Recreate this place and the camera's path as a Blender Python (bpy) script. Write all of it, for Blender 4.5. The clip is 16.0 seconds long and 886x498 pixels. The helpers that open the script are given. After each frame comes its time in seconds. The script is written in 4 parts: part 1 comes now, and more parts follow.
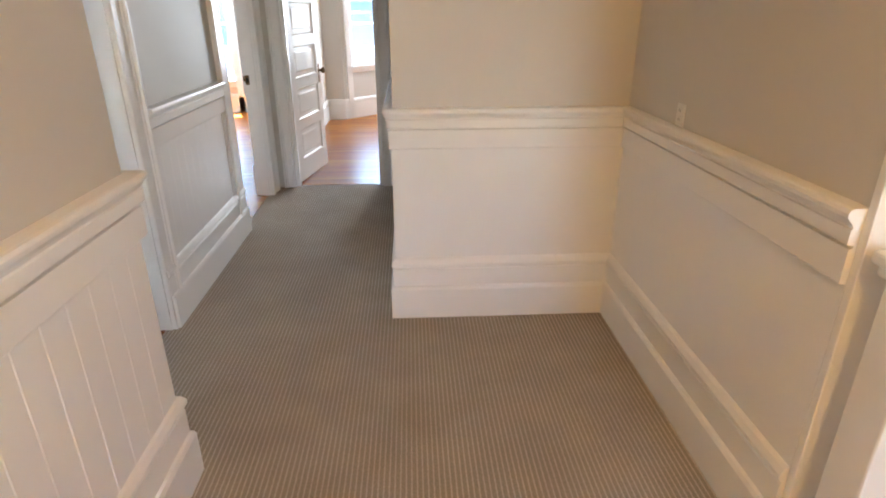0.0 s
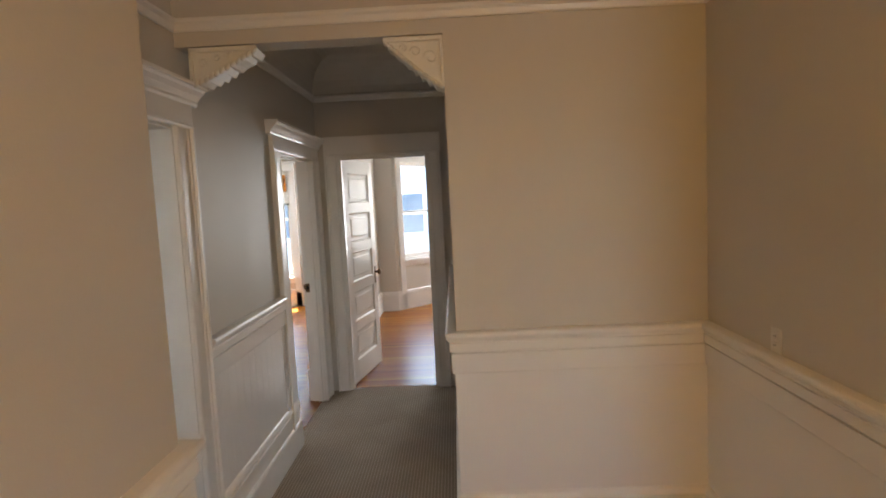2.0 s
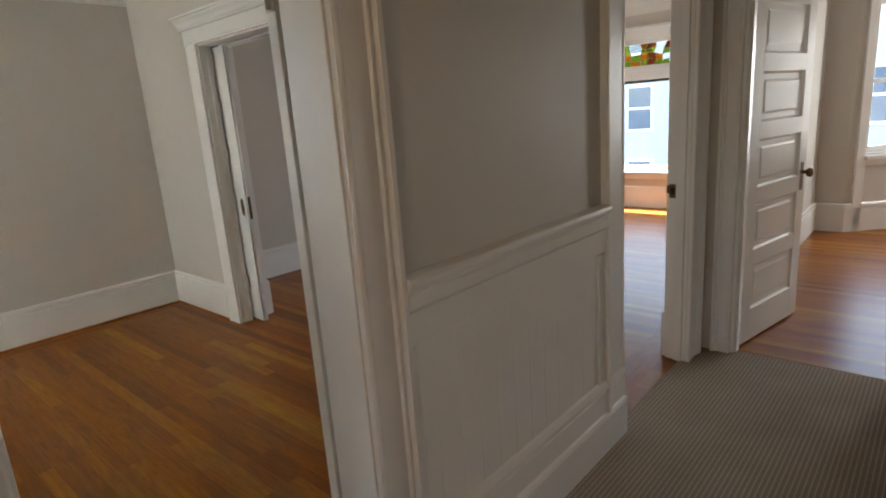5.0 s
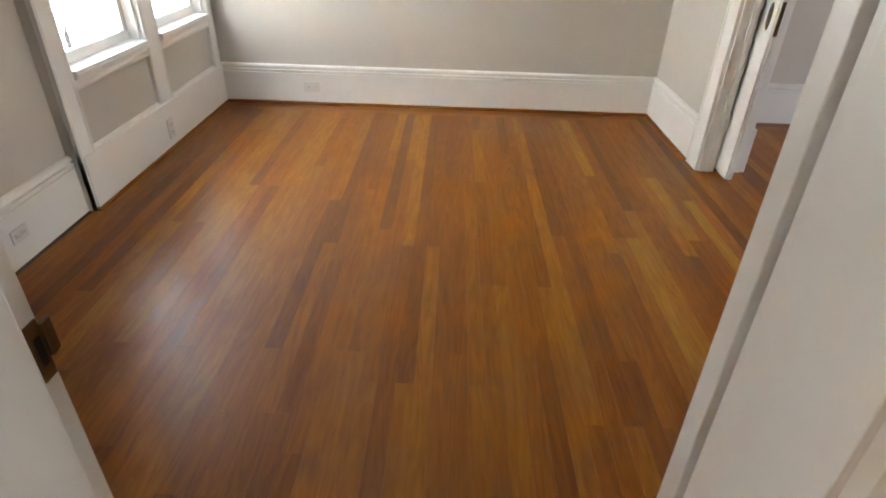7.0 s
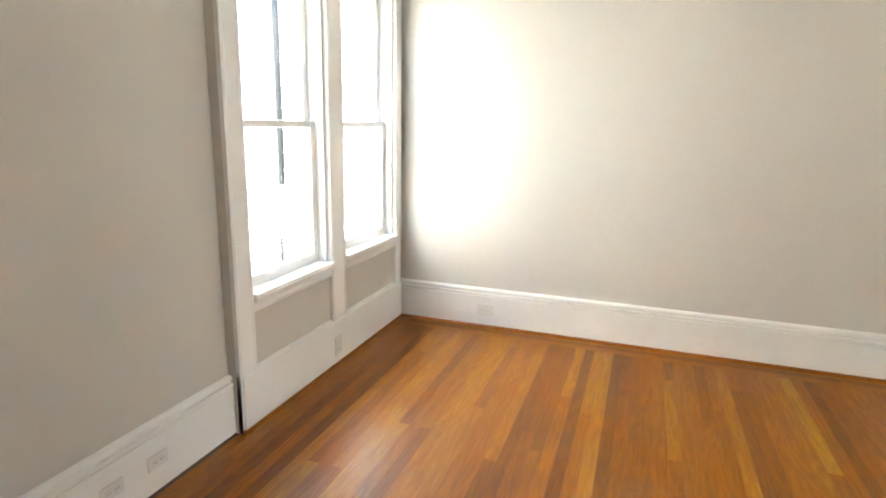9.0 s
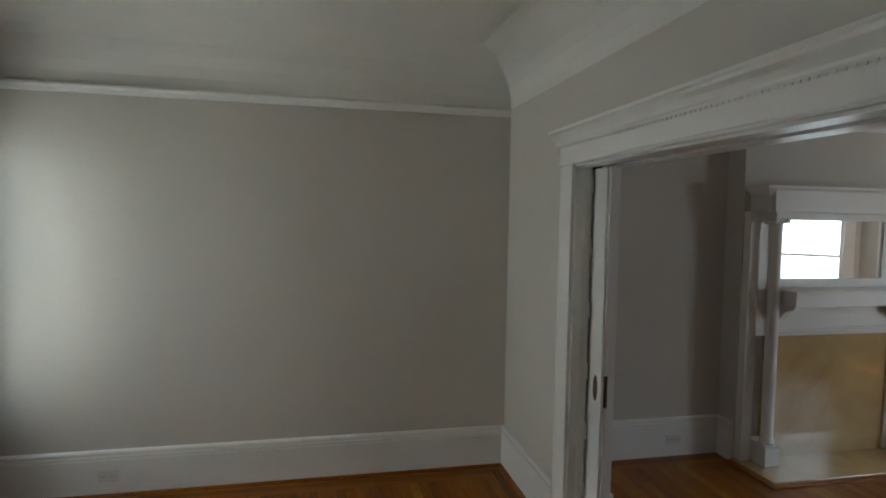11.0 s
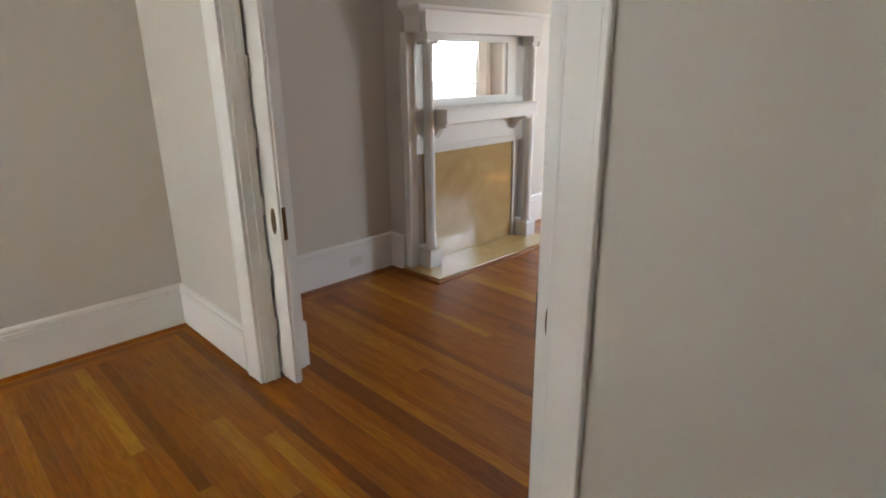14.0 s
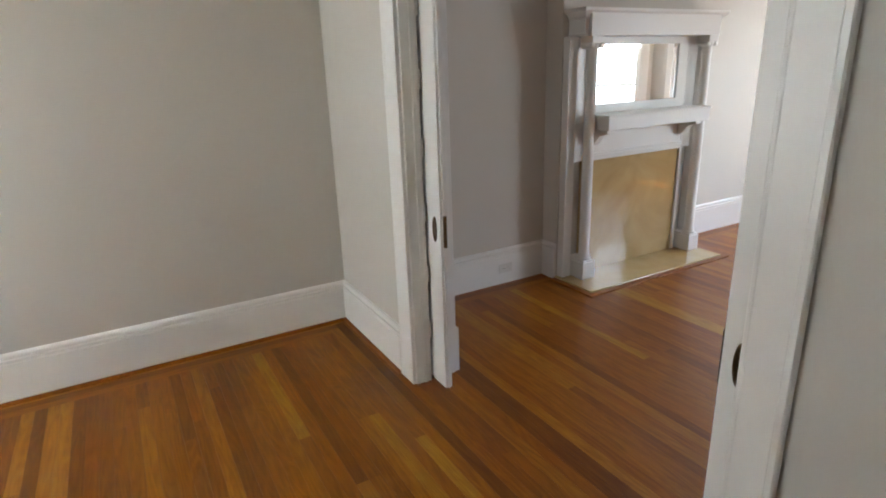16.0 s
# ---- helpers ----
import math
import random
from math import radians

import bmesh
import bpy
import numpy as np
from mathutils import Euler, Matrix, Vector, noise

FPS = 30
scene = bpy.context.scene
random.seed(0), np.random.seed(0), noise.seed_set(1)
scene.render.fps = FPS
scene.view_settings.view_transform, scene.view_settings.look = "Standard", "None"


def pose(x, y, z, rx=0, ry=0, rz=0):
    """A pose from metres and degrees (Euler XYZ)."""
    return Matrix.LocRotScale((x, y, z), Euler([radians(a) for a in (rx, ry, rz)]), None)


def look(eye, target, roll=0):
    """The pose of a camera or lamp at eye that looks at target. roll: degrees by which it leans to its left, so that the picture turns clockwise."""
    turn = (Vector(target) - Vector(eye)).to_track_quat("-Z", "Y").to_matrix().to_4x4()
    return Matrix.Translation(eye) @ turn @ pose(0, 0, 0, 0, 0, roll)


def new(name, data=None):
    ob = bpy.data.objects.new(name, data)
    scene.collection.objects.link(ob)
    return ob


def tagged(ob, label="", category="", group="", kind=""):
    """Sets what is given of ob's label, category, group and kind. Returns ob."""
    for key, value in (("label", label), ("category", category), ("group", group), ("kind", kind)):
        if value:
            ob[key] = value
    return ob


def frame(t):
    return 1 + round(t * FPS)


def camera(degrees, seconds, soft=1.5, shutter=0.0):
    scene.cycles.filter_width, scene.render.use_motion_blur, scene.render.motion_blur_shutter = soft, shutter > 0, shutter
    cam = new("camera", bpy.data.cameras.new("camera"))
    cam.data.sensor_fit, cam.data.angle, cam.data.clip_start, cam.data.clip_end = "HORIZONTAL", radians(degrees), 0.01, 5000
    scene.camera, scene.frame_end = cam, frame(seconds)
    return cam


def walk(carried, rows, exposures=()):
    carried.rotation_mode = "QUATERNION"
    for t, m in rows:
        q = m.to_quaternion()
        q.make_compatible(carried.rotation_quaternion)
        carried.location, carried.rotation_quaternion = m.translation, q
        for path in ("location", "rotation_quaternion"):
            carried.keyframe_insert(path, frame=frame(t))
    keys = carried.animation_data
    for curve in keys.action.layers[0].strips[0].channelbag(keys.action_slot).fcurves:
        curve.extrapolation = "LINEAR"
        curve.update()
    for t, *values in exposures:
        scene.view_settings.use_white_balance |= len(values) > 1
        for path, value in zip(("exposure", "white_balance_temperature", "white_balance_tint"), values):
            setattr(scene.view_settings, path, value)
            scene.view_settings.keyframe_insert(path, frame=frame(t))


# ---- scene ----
cam = camera(75.9, 16.0, soft=1.9)
EXPOSURES = [(0.0, 4.85, 6150, 8), (0.75, 4.65, 6350, 9), (1.5, 4.35, 6850, 10), (3.0, 3.55, 7150, 12), (5.5, 3.55, 7050, 9), (6.5, 4.15, 6900, 10), (7.5, 4.75, 7100, 10), (8.7, 5.1, 7050, 9), (11.0, 2.62, 6500, 4), (11.6, 2.78, 6750, 9), (12.5, 3.2, 7100, 11), (14.0, 3.97, 7050, 11), (14.5, 4.24, 6950, 11), (15.0, 4.25, 6850, 11), (15.5, 4.0, 6800, 11), (16.0, 3.97, 6650, 9)]
PATH = [
    (0, (-0.039, 0.361, 1.447), (0.062, 2.203, 0.676), -0.1),
    (0.5, (-0.08, 0.364, 1.542), (0.017, 2.301, 1.051), -0.5),
    (1, (-0.119, 0.396, 1.626), (0.032, 2.367, 1.323), 0.0),
    (1.5, (-0.11, 0.393, 1.632), (-0.021, 2.381, 1.431), -1.8),
    (2, (-0.107, 0.541, 1.625), (-0.152, 2.532, 1.446), -2.8),
    (2.5, (-0.059, 0.814, 1.617), (-0.348, 2.786, 1.445), -3.3),
    (3, (-0.05, 1.031, 1.615), (-0.415, 2.979, 1.349), -3.0),
    (3.2, (-0.051, 1.127, 1.601), (-0.453, 3.067, 1.325), -3.2),
    (5.3, (-0.359, 2.173, 1.423), (-1.786, 3.459, 0.868), -1.4),
    (5.5, (-0.45, 2.215, 1.418), (-1.932, 3.401, 0.788), 1.1),
    (6, (-0.634, 2.331, 1.413), (-2.282, 3.172, 0.654), 0.1),
    (6.5, (-0.819, 2.494, 1.364), (-2.548, 2.984, 0.488), 1.2),
    (7, (-0.977, 2.583, 1.314), (-2.684, 2.569, 0.273), 1.9),
    (7.5, (-1.162, 2.541, 1.291), (-2.807, 2.255, 0.189), 2.6),
    (8, (-1.333, 2.565, 1.393), (-2.941, 2.023, 0.333), 2.8),
    (8.5, (-1.41, 2.532, 1.388), (-3.116, 1.78, 0.663), -0.1),
    (8.7, (-1.441, 2.511, 1.385), (-3.206, 1.753, 0.828), -0.0),
    (10.8, (-1.422, 2.738, 1.741), (-3.407, 2.977, 1.692), 0.4),
    (11, (-1.446, 2.782, 1.721), (-3.397, 3.208, 1.61), 1.0),
    (11.5, (-1.54, 2.862, 1.688), (-3.384, 3.597, 1.444), -2.6),
    (12, (-1.577, 2.886, 1.64), (-3.318, 3.809, 1.303), -1.6),
    (12.5, (-1.59, 2.92, 1.612), (-3.166, 4.061, 1.148), -1.4),
    (13, (-1.589, 2.913, 1.581), (-3.078, 4.147, 1.067), -1.1),
    (13.5, (-1.59, 2.897, 1.587), (-2.997, 4.181, 0.976), -0.3),
    (14, (-1.597, 2.899, 1.583), (-2.961, 4.224, 0.963), -0.6),
    (14.5, (-1.614, 2.909, 1.635), (-3.027, 4.266, 1.231), -0.1),
    (15, (-1.633, 2.893, 1.632), (-3.122, 4.168, 1.236), -1.2),
    (15.5, (-1.677, 2.867, 1.668), (-3.231, 4.0, 1.119), 0.6),
    (16, (-1.692, 2.858, 1.632), (-3.348, 3.797, 1.021), -2.0),
]
walk(cam, [(t, look(eye, target, roll)) for t, eye, target, roll in PATH], EXPOSURES)

# ---- light ----
world = bpy.data.worlds.new("sky")
scene.world = world
world.use_nodes = True
wn = world.node_tree.nodes
sky = wn.new("ShaderNodeTexSky")
sky.sky_type, sky.sun_disc = "NISHITA", False
sky.sun_elevation, sky.sun_rotation = radians(66), radians(-22)
wn["Background"].inputs["Strength"].default_value = 0.15
world.node_tree.links.new(sky.outputs[0], wn["Background"].inputs["Color"])
sun = new("sun", bpy.data.lights.new("sun", "SUN"))
sun.data.energy, sun.data.angle, sun.data.color = 5.0, radians(0.5), (1.0, 0.97, 0.925)
sun.matrix_world = look((-6, 15, 37), (0, 0, 0))


def area(name, eye, target, w, h, power, color):
    d = bpy.data.lights.new(name, "AREA")
    d.shape, d.size, d.size_y, d.energy, d.color = "RECTANGLE", w, h, power, color
    ob = new(name, d)
    ob.matrix_world = look(eye, target)
    return ob


# Area lamps added in window openings to stand in for the sky's light
SKYLIGHT = (0.90, 0.95, 1.0)
area("sky_living_right", (-1.845, 9.24, 1.40), (-3.30, 7.88, 1.1), 0.80, 1.5, 2.5, SKYLIGHT)
area("sky_living_left", (-4.70, 9.20, 1.40), (-3.6, 7.9, 1.1), 0.72, 1.5, 2.3, SKYLIGHT)
area("sky_bedroom", (0.40, 9.86, 1.46), (0.30, 7.5, 1.2), 0.60, 1.35, 5.0, SKYLIGHT)

area("sky_stair", (1.525, -2.10, 1.60), (1.2, 2.0, 1.3), 0.82, 1.25, 0.55, SKYLIGHT)


# ---- materials ----
def material(name, color, rough=0.5, vary=0.06, scale=6.0, bump=0.0, bump_scale=60.0, metal=0.0, coat=0.0):
    m = bpy.data.materials.new(name)
    m.use_nodes = True
    n, l = m.node_tree.nodes, m.node_tree.links
    b = n["Principled BSDF"]
    b.inputs["Roughness"].default_value, b.inputs["Metallic"].default_value = rough, metal
    b.inputs["Coat Weight"].default_value, b.inputs["Coat Roughness"].default_value = coat, 0.12
    tc = n.new("ShaderNodeTexCoord")
    no = n.new("ShaderNodeTexNoise")
    no.inputs["Scale"].default_value, no.inputs["Detail"].default_value = scale, 6
    l.new(tc.outputs["Object"], no.inputs["Vector"])
    mix = n.new("ShaderNodeMixRGB")
    mix.inputs[1].default_value = (*[c * (1 - vary) for c in color], 1)
    mix.inputs[2].default_value = (*[min(1, c * (1 + vary)) for c in color], 1)
    l.new(no.outputs["Fac"], mix.inputs[0])
    l.new(mix.outputs[0], b.inputs["Base Color"])
    rr = n.new("ShaderNodeMapRange")
    rr.inputs["To Min"].default_value, rr.inputs["To Max"].default_value = max(0.02, rough - 0.07), min(1, rough + 0.07)
    l.new(no.outputs["Fac"], rr.inputs["Value"])
    l.new(rr.outputs[0], b.inputs["Roughness"])
    if bump:
        nb = n.new("ShaderNodeTexNoise")
        nb.inputs["Scale"].default_value, nb.inputs["Detail"].default_value = bump_scale, 3
        l.new(tc.outputs["Object"], nb.inputs["Vector"])
        bp = n.new("ShaderNodeBump")
        bp.inputs["Strength"].default_value, bp.inputs["Distance"].default_value = bump, 0.002
        l.new(nb.outputs["Fac"], bp.inputs["Height"])
        l.new(bp.outputs[0], b.inputs["Normal"])
    return m


PAINT = material("greige_paint", (0.60, 0.565, 0.515), 0.55, 0.03, 2.5, 0.25, 180)
TRIM = material("white_semi_gloss_paint", (0.82, 0.805, 0.78), 0.32, 0.03, 4, 0.12, 45)
CEIL = material("ceiling_paint", (0.74, 0.72, 0.68), 0.7, 0.03, 2, 0.2, 120)
PLASTER = material("plaster_ornament_paint", (0.78, 0.76, 0.70), 0.45, 0.05, 25, 0.3, 90)
BRASS = material("aged_brass", (0.16, 0.10, 0.05), 0.4, 0.3, 40, 0.2, 90, 1.0)
NICKEL = material("painted_hinge_metal", (0.60, 0.58, 0.54), 0.35, 0.1, 60, 0.1, 90, 0.2)
# Near-black colour standing for shade in gaps, slots and holes; also dark screw heads
DARK = material("gap_shade_and_screw_black", (0.008, 0.007, 0.006), 0.9)
PLATE = material("ivory_plastic_plate", (0.72, 0.70, 0.66), 0.35, 0.02, 10)
SHADE = material("roller_shade_fabric", (0.07, 0.08, 0.07), 0.8, 0.1, 40, 0.2, 200)
METAL = material("grey_galvanised_metal", (0.35, 0.36, 0.37), 0.45, 0.15, 12, 0.1, 60, 0.6)
PIPE = material("weathered_dark_metal", (0.022, 0.022, 0.023), 0.6, 0.2, 12, 0.1, 60)
CABLE = material("grey_cable_sheath", (0.42, 0.40, 0.37), 0.5, 0.25, 50)
SUBFLOOR = material("dark_floor_joint", (0.06, 0.025, 0.01), 0.7, 0.2, 30)
SIDING = material("white_painted_siding", (0.75, 0.77, 0.765), 0.6, 0.05, 3, 0.2, 30)
STUCCO = material("pale_stucco", (0.62, 0.62, 0.60), 0.8, 0.08, 2, 0.4, 60)
BLUE_STUCCO = material("grey_blue_stucco", (0.42, 0.45, 0.48), 0.8, 0.12, 2, 0.3, 25)
ASPHALT = material("asphalt", (0.05, 0.05, 0.052), 0.9, 0.2, 5, 0.5, 80)
ROOFING = material("roofing_felt", (0.12, 0.12, 0.12), 0.9, 0.2, 5, 0.5, 80)


def glass_material(name, color, rough=0.0):
    m = bpy.data.materials.new(name)
    m.use_nodes = True
    n, l = m.node_tree.nodes, m.node_tree.links
    n.remove(n["Principled BSDF"])
    t, g, mx = n.new("ShaderNodeBsdfTransparent"), n.new("ShaderNodeBsdfGlossy"), n.new("ShaderNodeMixShader")
    t.inputs[0].default_value = (*color, 1)
    g.inputs["Roughness"].default_value = 0.02
    f, p = n.new("ShaderNodeLayerWeight"), n.new("ShaderNodeMath")
    p.operation = "POWER"
    p.inputs[1].default_value = 5.0
    q = n.new("ShaderNodeMath")
    q.operation = "MULTIPLY_ADD"
    q.inputs[1].default_value, q.inputs[2].default_value = 0.7, 0.03
    f.inputs["Blend"].default_value = 0.5
    l.new(f.outputs["Facing"], p.inputs[0])
    l.new(p.outputs[0], q.inputs[0])
    l.new(q.outputs[0], mx.inputs[0])
    l.new(t.outputs[0], mx.inputs[1])
    l.new(g.outputs[0], mx.inputs[2])
    l.new(mx.outputs[0], n["Material Output"].inputs[0])
    return m


GLASS = glass_material("window_glass", (0.96, 0.98, 0.97))
AMBER = glass_material("amber_stained_glass", (0.62, 0.30, 0.05))
GREEN = glass_material("green_stained_glass", (0.36, 0.42, 0.10))
RED = glass_material("brown_stained_glass", (0.38, 0.15, 0.04))
CLEAR = glass_material("clear_leaded_glass", (0.95, 0.95, 0.92))
DARKGLASS = material("far_window_glass", (0.10, 0.13, 0.17), 0.08, 0.2, 3)

MIRROR = bpy.data.materials.new("silvered_mirror")
MIRROR.use_nodes = True
mb = MIRROR.node_tree.nodes["Principled BSDF"]
mb.inputs["Base Color"].default_value = (0.92, 0.93, 0.92, 1)
mb.inputs["Metallic"].default_value, mb.inputs["Roughness"].default_value = 1.0, 0.015


def wood_material():
    m = bpy.data.materials.new("varnished_fir_flooring")
    m.use_nodes = True
    n, l = m.node_tree.nodes, m.node_tree.links
    b = n["Principled BSDF"]
    tc, oi = n.new("ShaderNodeTexCoord"), n.new("ShaderNodeObjectInfo")
    cb = n.new("ShaderNodeCombineXYZ")
    for k, f in enumerate((37.0, 11.0, 5.0)):
        mu = n.new("ShaderNodeMath")
        mu.operation = "MULTIPLY"
        mu.inputs[1].default_value = f
        l.new(oi.outputs["Random"], mu.inputs[0])
        l.new(mu.outputs[0], cb.inputs[k])
    add = n.new("ShaderNodeVectorMath")
    l.new(tc.outputs["Object"], add.inputs[0])
    l.new(cb.outputs[0], add.inputs[1])
    mp = n.new("ShaderNodeMapping")
    mp.inputs["Scale"].default_value = (1.4, 60.0, 60.0)
    l.new(add.outputs[0], mp.inputs["Vector"])
    no = n.new("ShaderNodeTexNoise")
    no.inputs["Scale"].default_value, no.inputs["Detail"].default_value, no.inputs["Distortion"].default_value = 1.5, 6, 0.8
    l.new(mp.outputs[0], no.inputs["Vector"])
    mq = n.new("ShaderNodeMapping")
    mq.inputs["Scale"].default_value = (2.2, 17.0, 17.0)
    l.new(add.outputs[0], mq.inputs["Vector"])
    wv = n.new("ShaderNodeTexNoise")
    wv.inputs["Scale"].default_value, wv.inputs["Detail"].default_value, wv.inputs["Distortion"].default_value = 1.3, 3, 3.2
    l.new(mq.outputs[0], wv.inputs["Vector"])
    tone = n.new("ShaderNodeValToRGB")
    e = tone.color_ramp.elements
    e[0].position, e[0].color = 0.0, (0.172, 0.048, 0.0024, 1)
    e[1].position, e[1].color = 1.0, (0.385, 0.172, 0.0125, 1)
    for p, c in ((0.12, (0.218, 0.063, 0.0030, 1)), (0.30, (0.258, 0.079, 0.0037, 1)), (0.62, (0.282, 0.092, 0.0045, 1)), (0.86, (0.318, 0.115, 0.0064, 1)), (0.95, (0.348, 0.138, 0.0092, 1))):
        k = e.new(p)
        k.color = c
    l.new(oi.outputs["Random"], tone.inputs[0])
    gr = n.new("ShaderNodeValToRGB")
    gr.color_ramp.elements[0].position, gr.color_ramp.elements[0].color = 0.24, (0.74, 0.63, 0.53, 1)
    gr.color_ramp.elements[1].position, gr.color_ramp.elements[1].color = 0.74, (1.12, 1.12, 1.10, 1)
    mixf = n.new("ShaderNodeMath")
    mixf.operation = "MULTIPLY_ADD"
    mixf.inputs[1].default_value = 0.80
    l.new(wv.outputs["Fac"], mixf.inputs[0])
    sc = n.new("ShaderNodeMath")
    sc.operation = "MULTIPLY"
    sc.inputs[1].default_value = 0.20
    l.new(no.outputs["Fac"], sc.inputs[0])
    l.new(sc.outputs[0], mixf.inputs[2])
    # nested growth rings of flat-sawn boards
    mr = n.new("ShaderNodeMapping")
    mr.inputs["Scale"].default_value = (1.0, 11.0, 11.0)
    l.new(add.outputs[0], mr.inputs["Vector"])
    rings = n.new("ShaderNodeTexNoise")
    rings.inputs["Scale"].default_value, rings.inputs["Detail"].default_value, rings.inputs["Distortion"].default_value = 1.0, 1.5, 0.3
    l.new(mr.outputs[0], rings.inputs["Vector"])
    fr = n.new("ShaderNodeMath")
    fr.operation = "MULTIPLY"
    fr.inputs[1].default_value = 62.0
    l.new(rings.outputs["Fac"], fr.inputs[0])
    sn = n.new("ShaderNodeMath")
    sn.operation = "SINE"
    l.new(fr.outputs[0], sn.inputs[0])
    ad = n.new("ShaderNodeMath")
    ad.operation = "MULTIPLY_ADD"
    ad.inputs[1].default_value = 0.10
    l.new(sn.outputs[0], ad.inputs[0])
    l.new(mixf.outputs[0], ad.inputs[2])
    l.new(ad.outputs[0], gr.inputs[0])
    mul = n.new("ShaderNodeMixRGB")
    mul.blend_type = "MULTIPLY"
    mul.inputs[0].default_value = 1.0
    l.new(tone.outputs[0], mul.inputs[1])
    l.new(gr.outputs[0], mul.inputs[2])
    l.new(mul.outputs[0], b.inputs["Base Color"])
    rr = n.new("ShaderNodeMapRange")
    rr.inputs["To Min"].default_value, rr.inputs["To Max"].default_value = 0.36, 0.52
    l.new(no.outputs["Fac"], rr.inputs["Value"])
    l.new(rr.outputs[0], b.inputs["Roughness"])
    b.inputs["Coat Weight"].default_value, b.inputs["Coat Roughness"].default_value = 0.42, 0.27
    b.inputs["Specular IOR Level"].default_value = 0.12
    bp = n.new("ShaderNodeBump")
    bp.inputs["Strength"].default_value, bp.inputs["Distance"].default_value = 0.12, 0.001
    l.new(no.outputs["Fac"], bp.inputs["Height"])
    l.new(bp.outputs[0], b.inputs["Normal"])
    return m


WOOD = wood_material()


def carpet_material():
    m = bpy.data.materials.new("ribbed_wool_carpet")
    m.use_nodes = True
    n, l = m.node_tree.nodes, m.node_tree.links
    b = n["Principled BSDF"]
    b.inputs["Roughness"].default_value = 0.95
    b.inputs["Specular IOR Level"].default_value = 0.1
    tc = n.new("ShaderNodeTexCoord")
    wv = n.new("ShaderNodeTexWave")
    wv.wave_type, wv.bands_direction = "BANDS", "X"
    wv.inputs["Scale"].default_value, wv.inputs["Distortion"].default_value = 17.0, 0.5
    wv.inputs["Detail"].default_value, wv.inputs["Detail Scale"].default_value = 1.0, 4.0
    l.new(tc.outputs["Object"], wv.inputs["Vector"])
    wy = n.new("ShaderNodeTexWave")
    wy.wave_type, wy.bands_direction = "BANDS", "Y"
    wy.inputs["Scale"].default_value, wy.inputs["Distortion"].default_value = 34.0, 1.5
    l.new(tc.outputs["Object"], wy.inputs["Vector"])
    no = n.new("ShaderNodeTexNoise")
    no.inputs["Scale"].default_value, no.inputs["Detail"].default_value = 4.0, 8
    l.new(tc.outputs["Object"], no.inputs["Vector"])
    pile = n.new("ShaderNodeTexNoise")
    pile.inputs["Scale"].default_value, pile.inputs["Detail"].default_value = 130.0, 2
    l.new(tc.outputs["Object"], pile.inputs["Vector"])
    ps = n.new("ShaderNodeMapRange")
    ps.inputs["From Min"].default_value, ps.inputs["From Max"].default_value = 0.3, 0.7
    ps.inputs["To Min"].default_value, ps.inputs["To Max"].default_value = 0.86, 1.14
    l.new(pile.outputs["Fac"], ps.inputs["Value"])
    h = n.new("ShaderNodeMath")
    h.operation = "MULTIPLY_ADD"
    h.inputs[1].default_value = 0.10
    l.new(wy.outputs["Fac"], h.inputs[0])
    l.new(wv.outputs["Fac"], h.inputs[2])
    ra = n.new("ShaderNodeValToRGB")
    ra.color_ramp.elements[0].position, ra.color_ramp.elements[0].color = 0.72, (0.315, 0.268, 0.220, 1)
    ra.color_ramp.elements[1].position, ra.color_ramp.elements[1].color = 1.0, (0.50, 0.440, 0.375, 1)
    l.new(h.outputs[0], ra.inputs[0])
    mx = n.new("ShaderNodeMixRGB")
    mx.blend_type = "MULTIPLY"
    mx.inputs[0].default_value = 1.0
    rn = n.new("ShaderNodeMapRange")
    rn.inputs["To Min"].default_value, rn.inputs["To Max"].default_value = 0.78, 1.18
    l.new(no.outputs["Fac"], rn.inputs["Value"])
    l.new(ra.outputs[0], mx.inputs[1])
    l.new(rn.outputs[0], mx.inputs[2])
    my = n.new("ShaderNodeMixRGB")
    my.blend_type = "MULTIPLY"
    my.inputs[0].default_value = 1.0
    l.new(mx.outputs[0], my.inputs[1])
    l.new(ps.outputs[0], my.inputs[2])
    l.new(my.outputs[0], b.inputs["Base Color"])
    bp = n.new("ShaderNodeBump")
    bp.inputs["Strength"].default_value, bp.inputs["Distance"].default_value = 0.5, 0.003
    l.new(ra.outputs[0], bp.inputs["Height"])
    l.new(bp.outputs[0], b.inputs["Normal"])
    return m


CARPET = carpet_material()


def marble_material():
    m = material("cream_marble", (0.60, 0.46, 0.26), 0.06, 0.12, 3.0, 0.0, coat=0.3)
    n, l = m.node_tree.nodes, m.node_tree.links
    tc = n.new("ShaderNodeTexCoord")
    v = n.new("ShaderNodeTexNoise")
    v.inputs["Scale"].default_value, v.inputs["Detail"].default_value, v.inputs["Distortion"].default_value = 2.5, 9, 1.5
    l.new(tc.outputs["Object"], v.inputs["Vector"])
    r = n.new("ShaderNodeValToRGB")
    r.color_ramp.elements[0].position, r.color_ramp.elements[0].color = 0.30, (0.46, 0.315, 0.135, 1)
    r.color_ramp.elements[1].position, r.color_ramp.elements[1].color = 0.75, (0.56, 0.41, 0.205, 1)
    l.new(v.outputs["Fac"], r.inputs[0])
    l.new(r.outputs[0], n["Principled BSDF"].inputs["Base Color"])
    return m


MARBLE = marble_material()


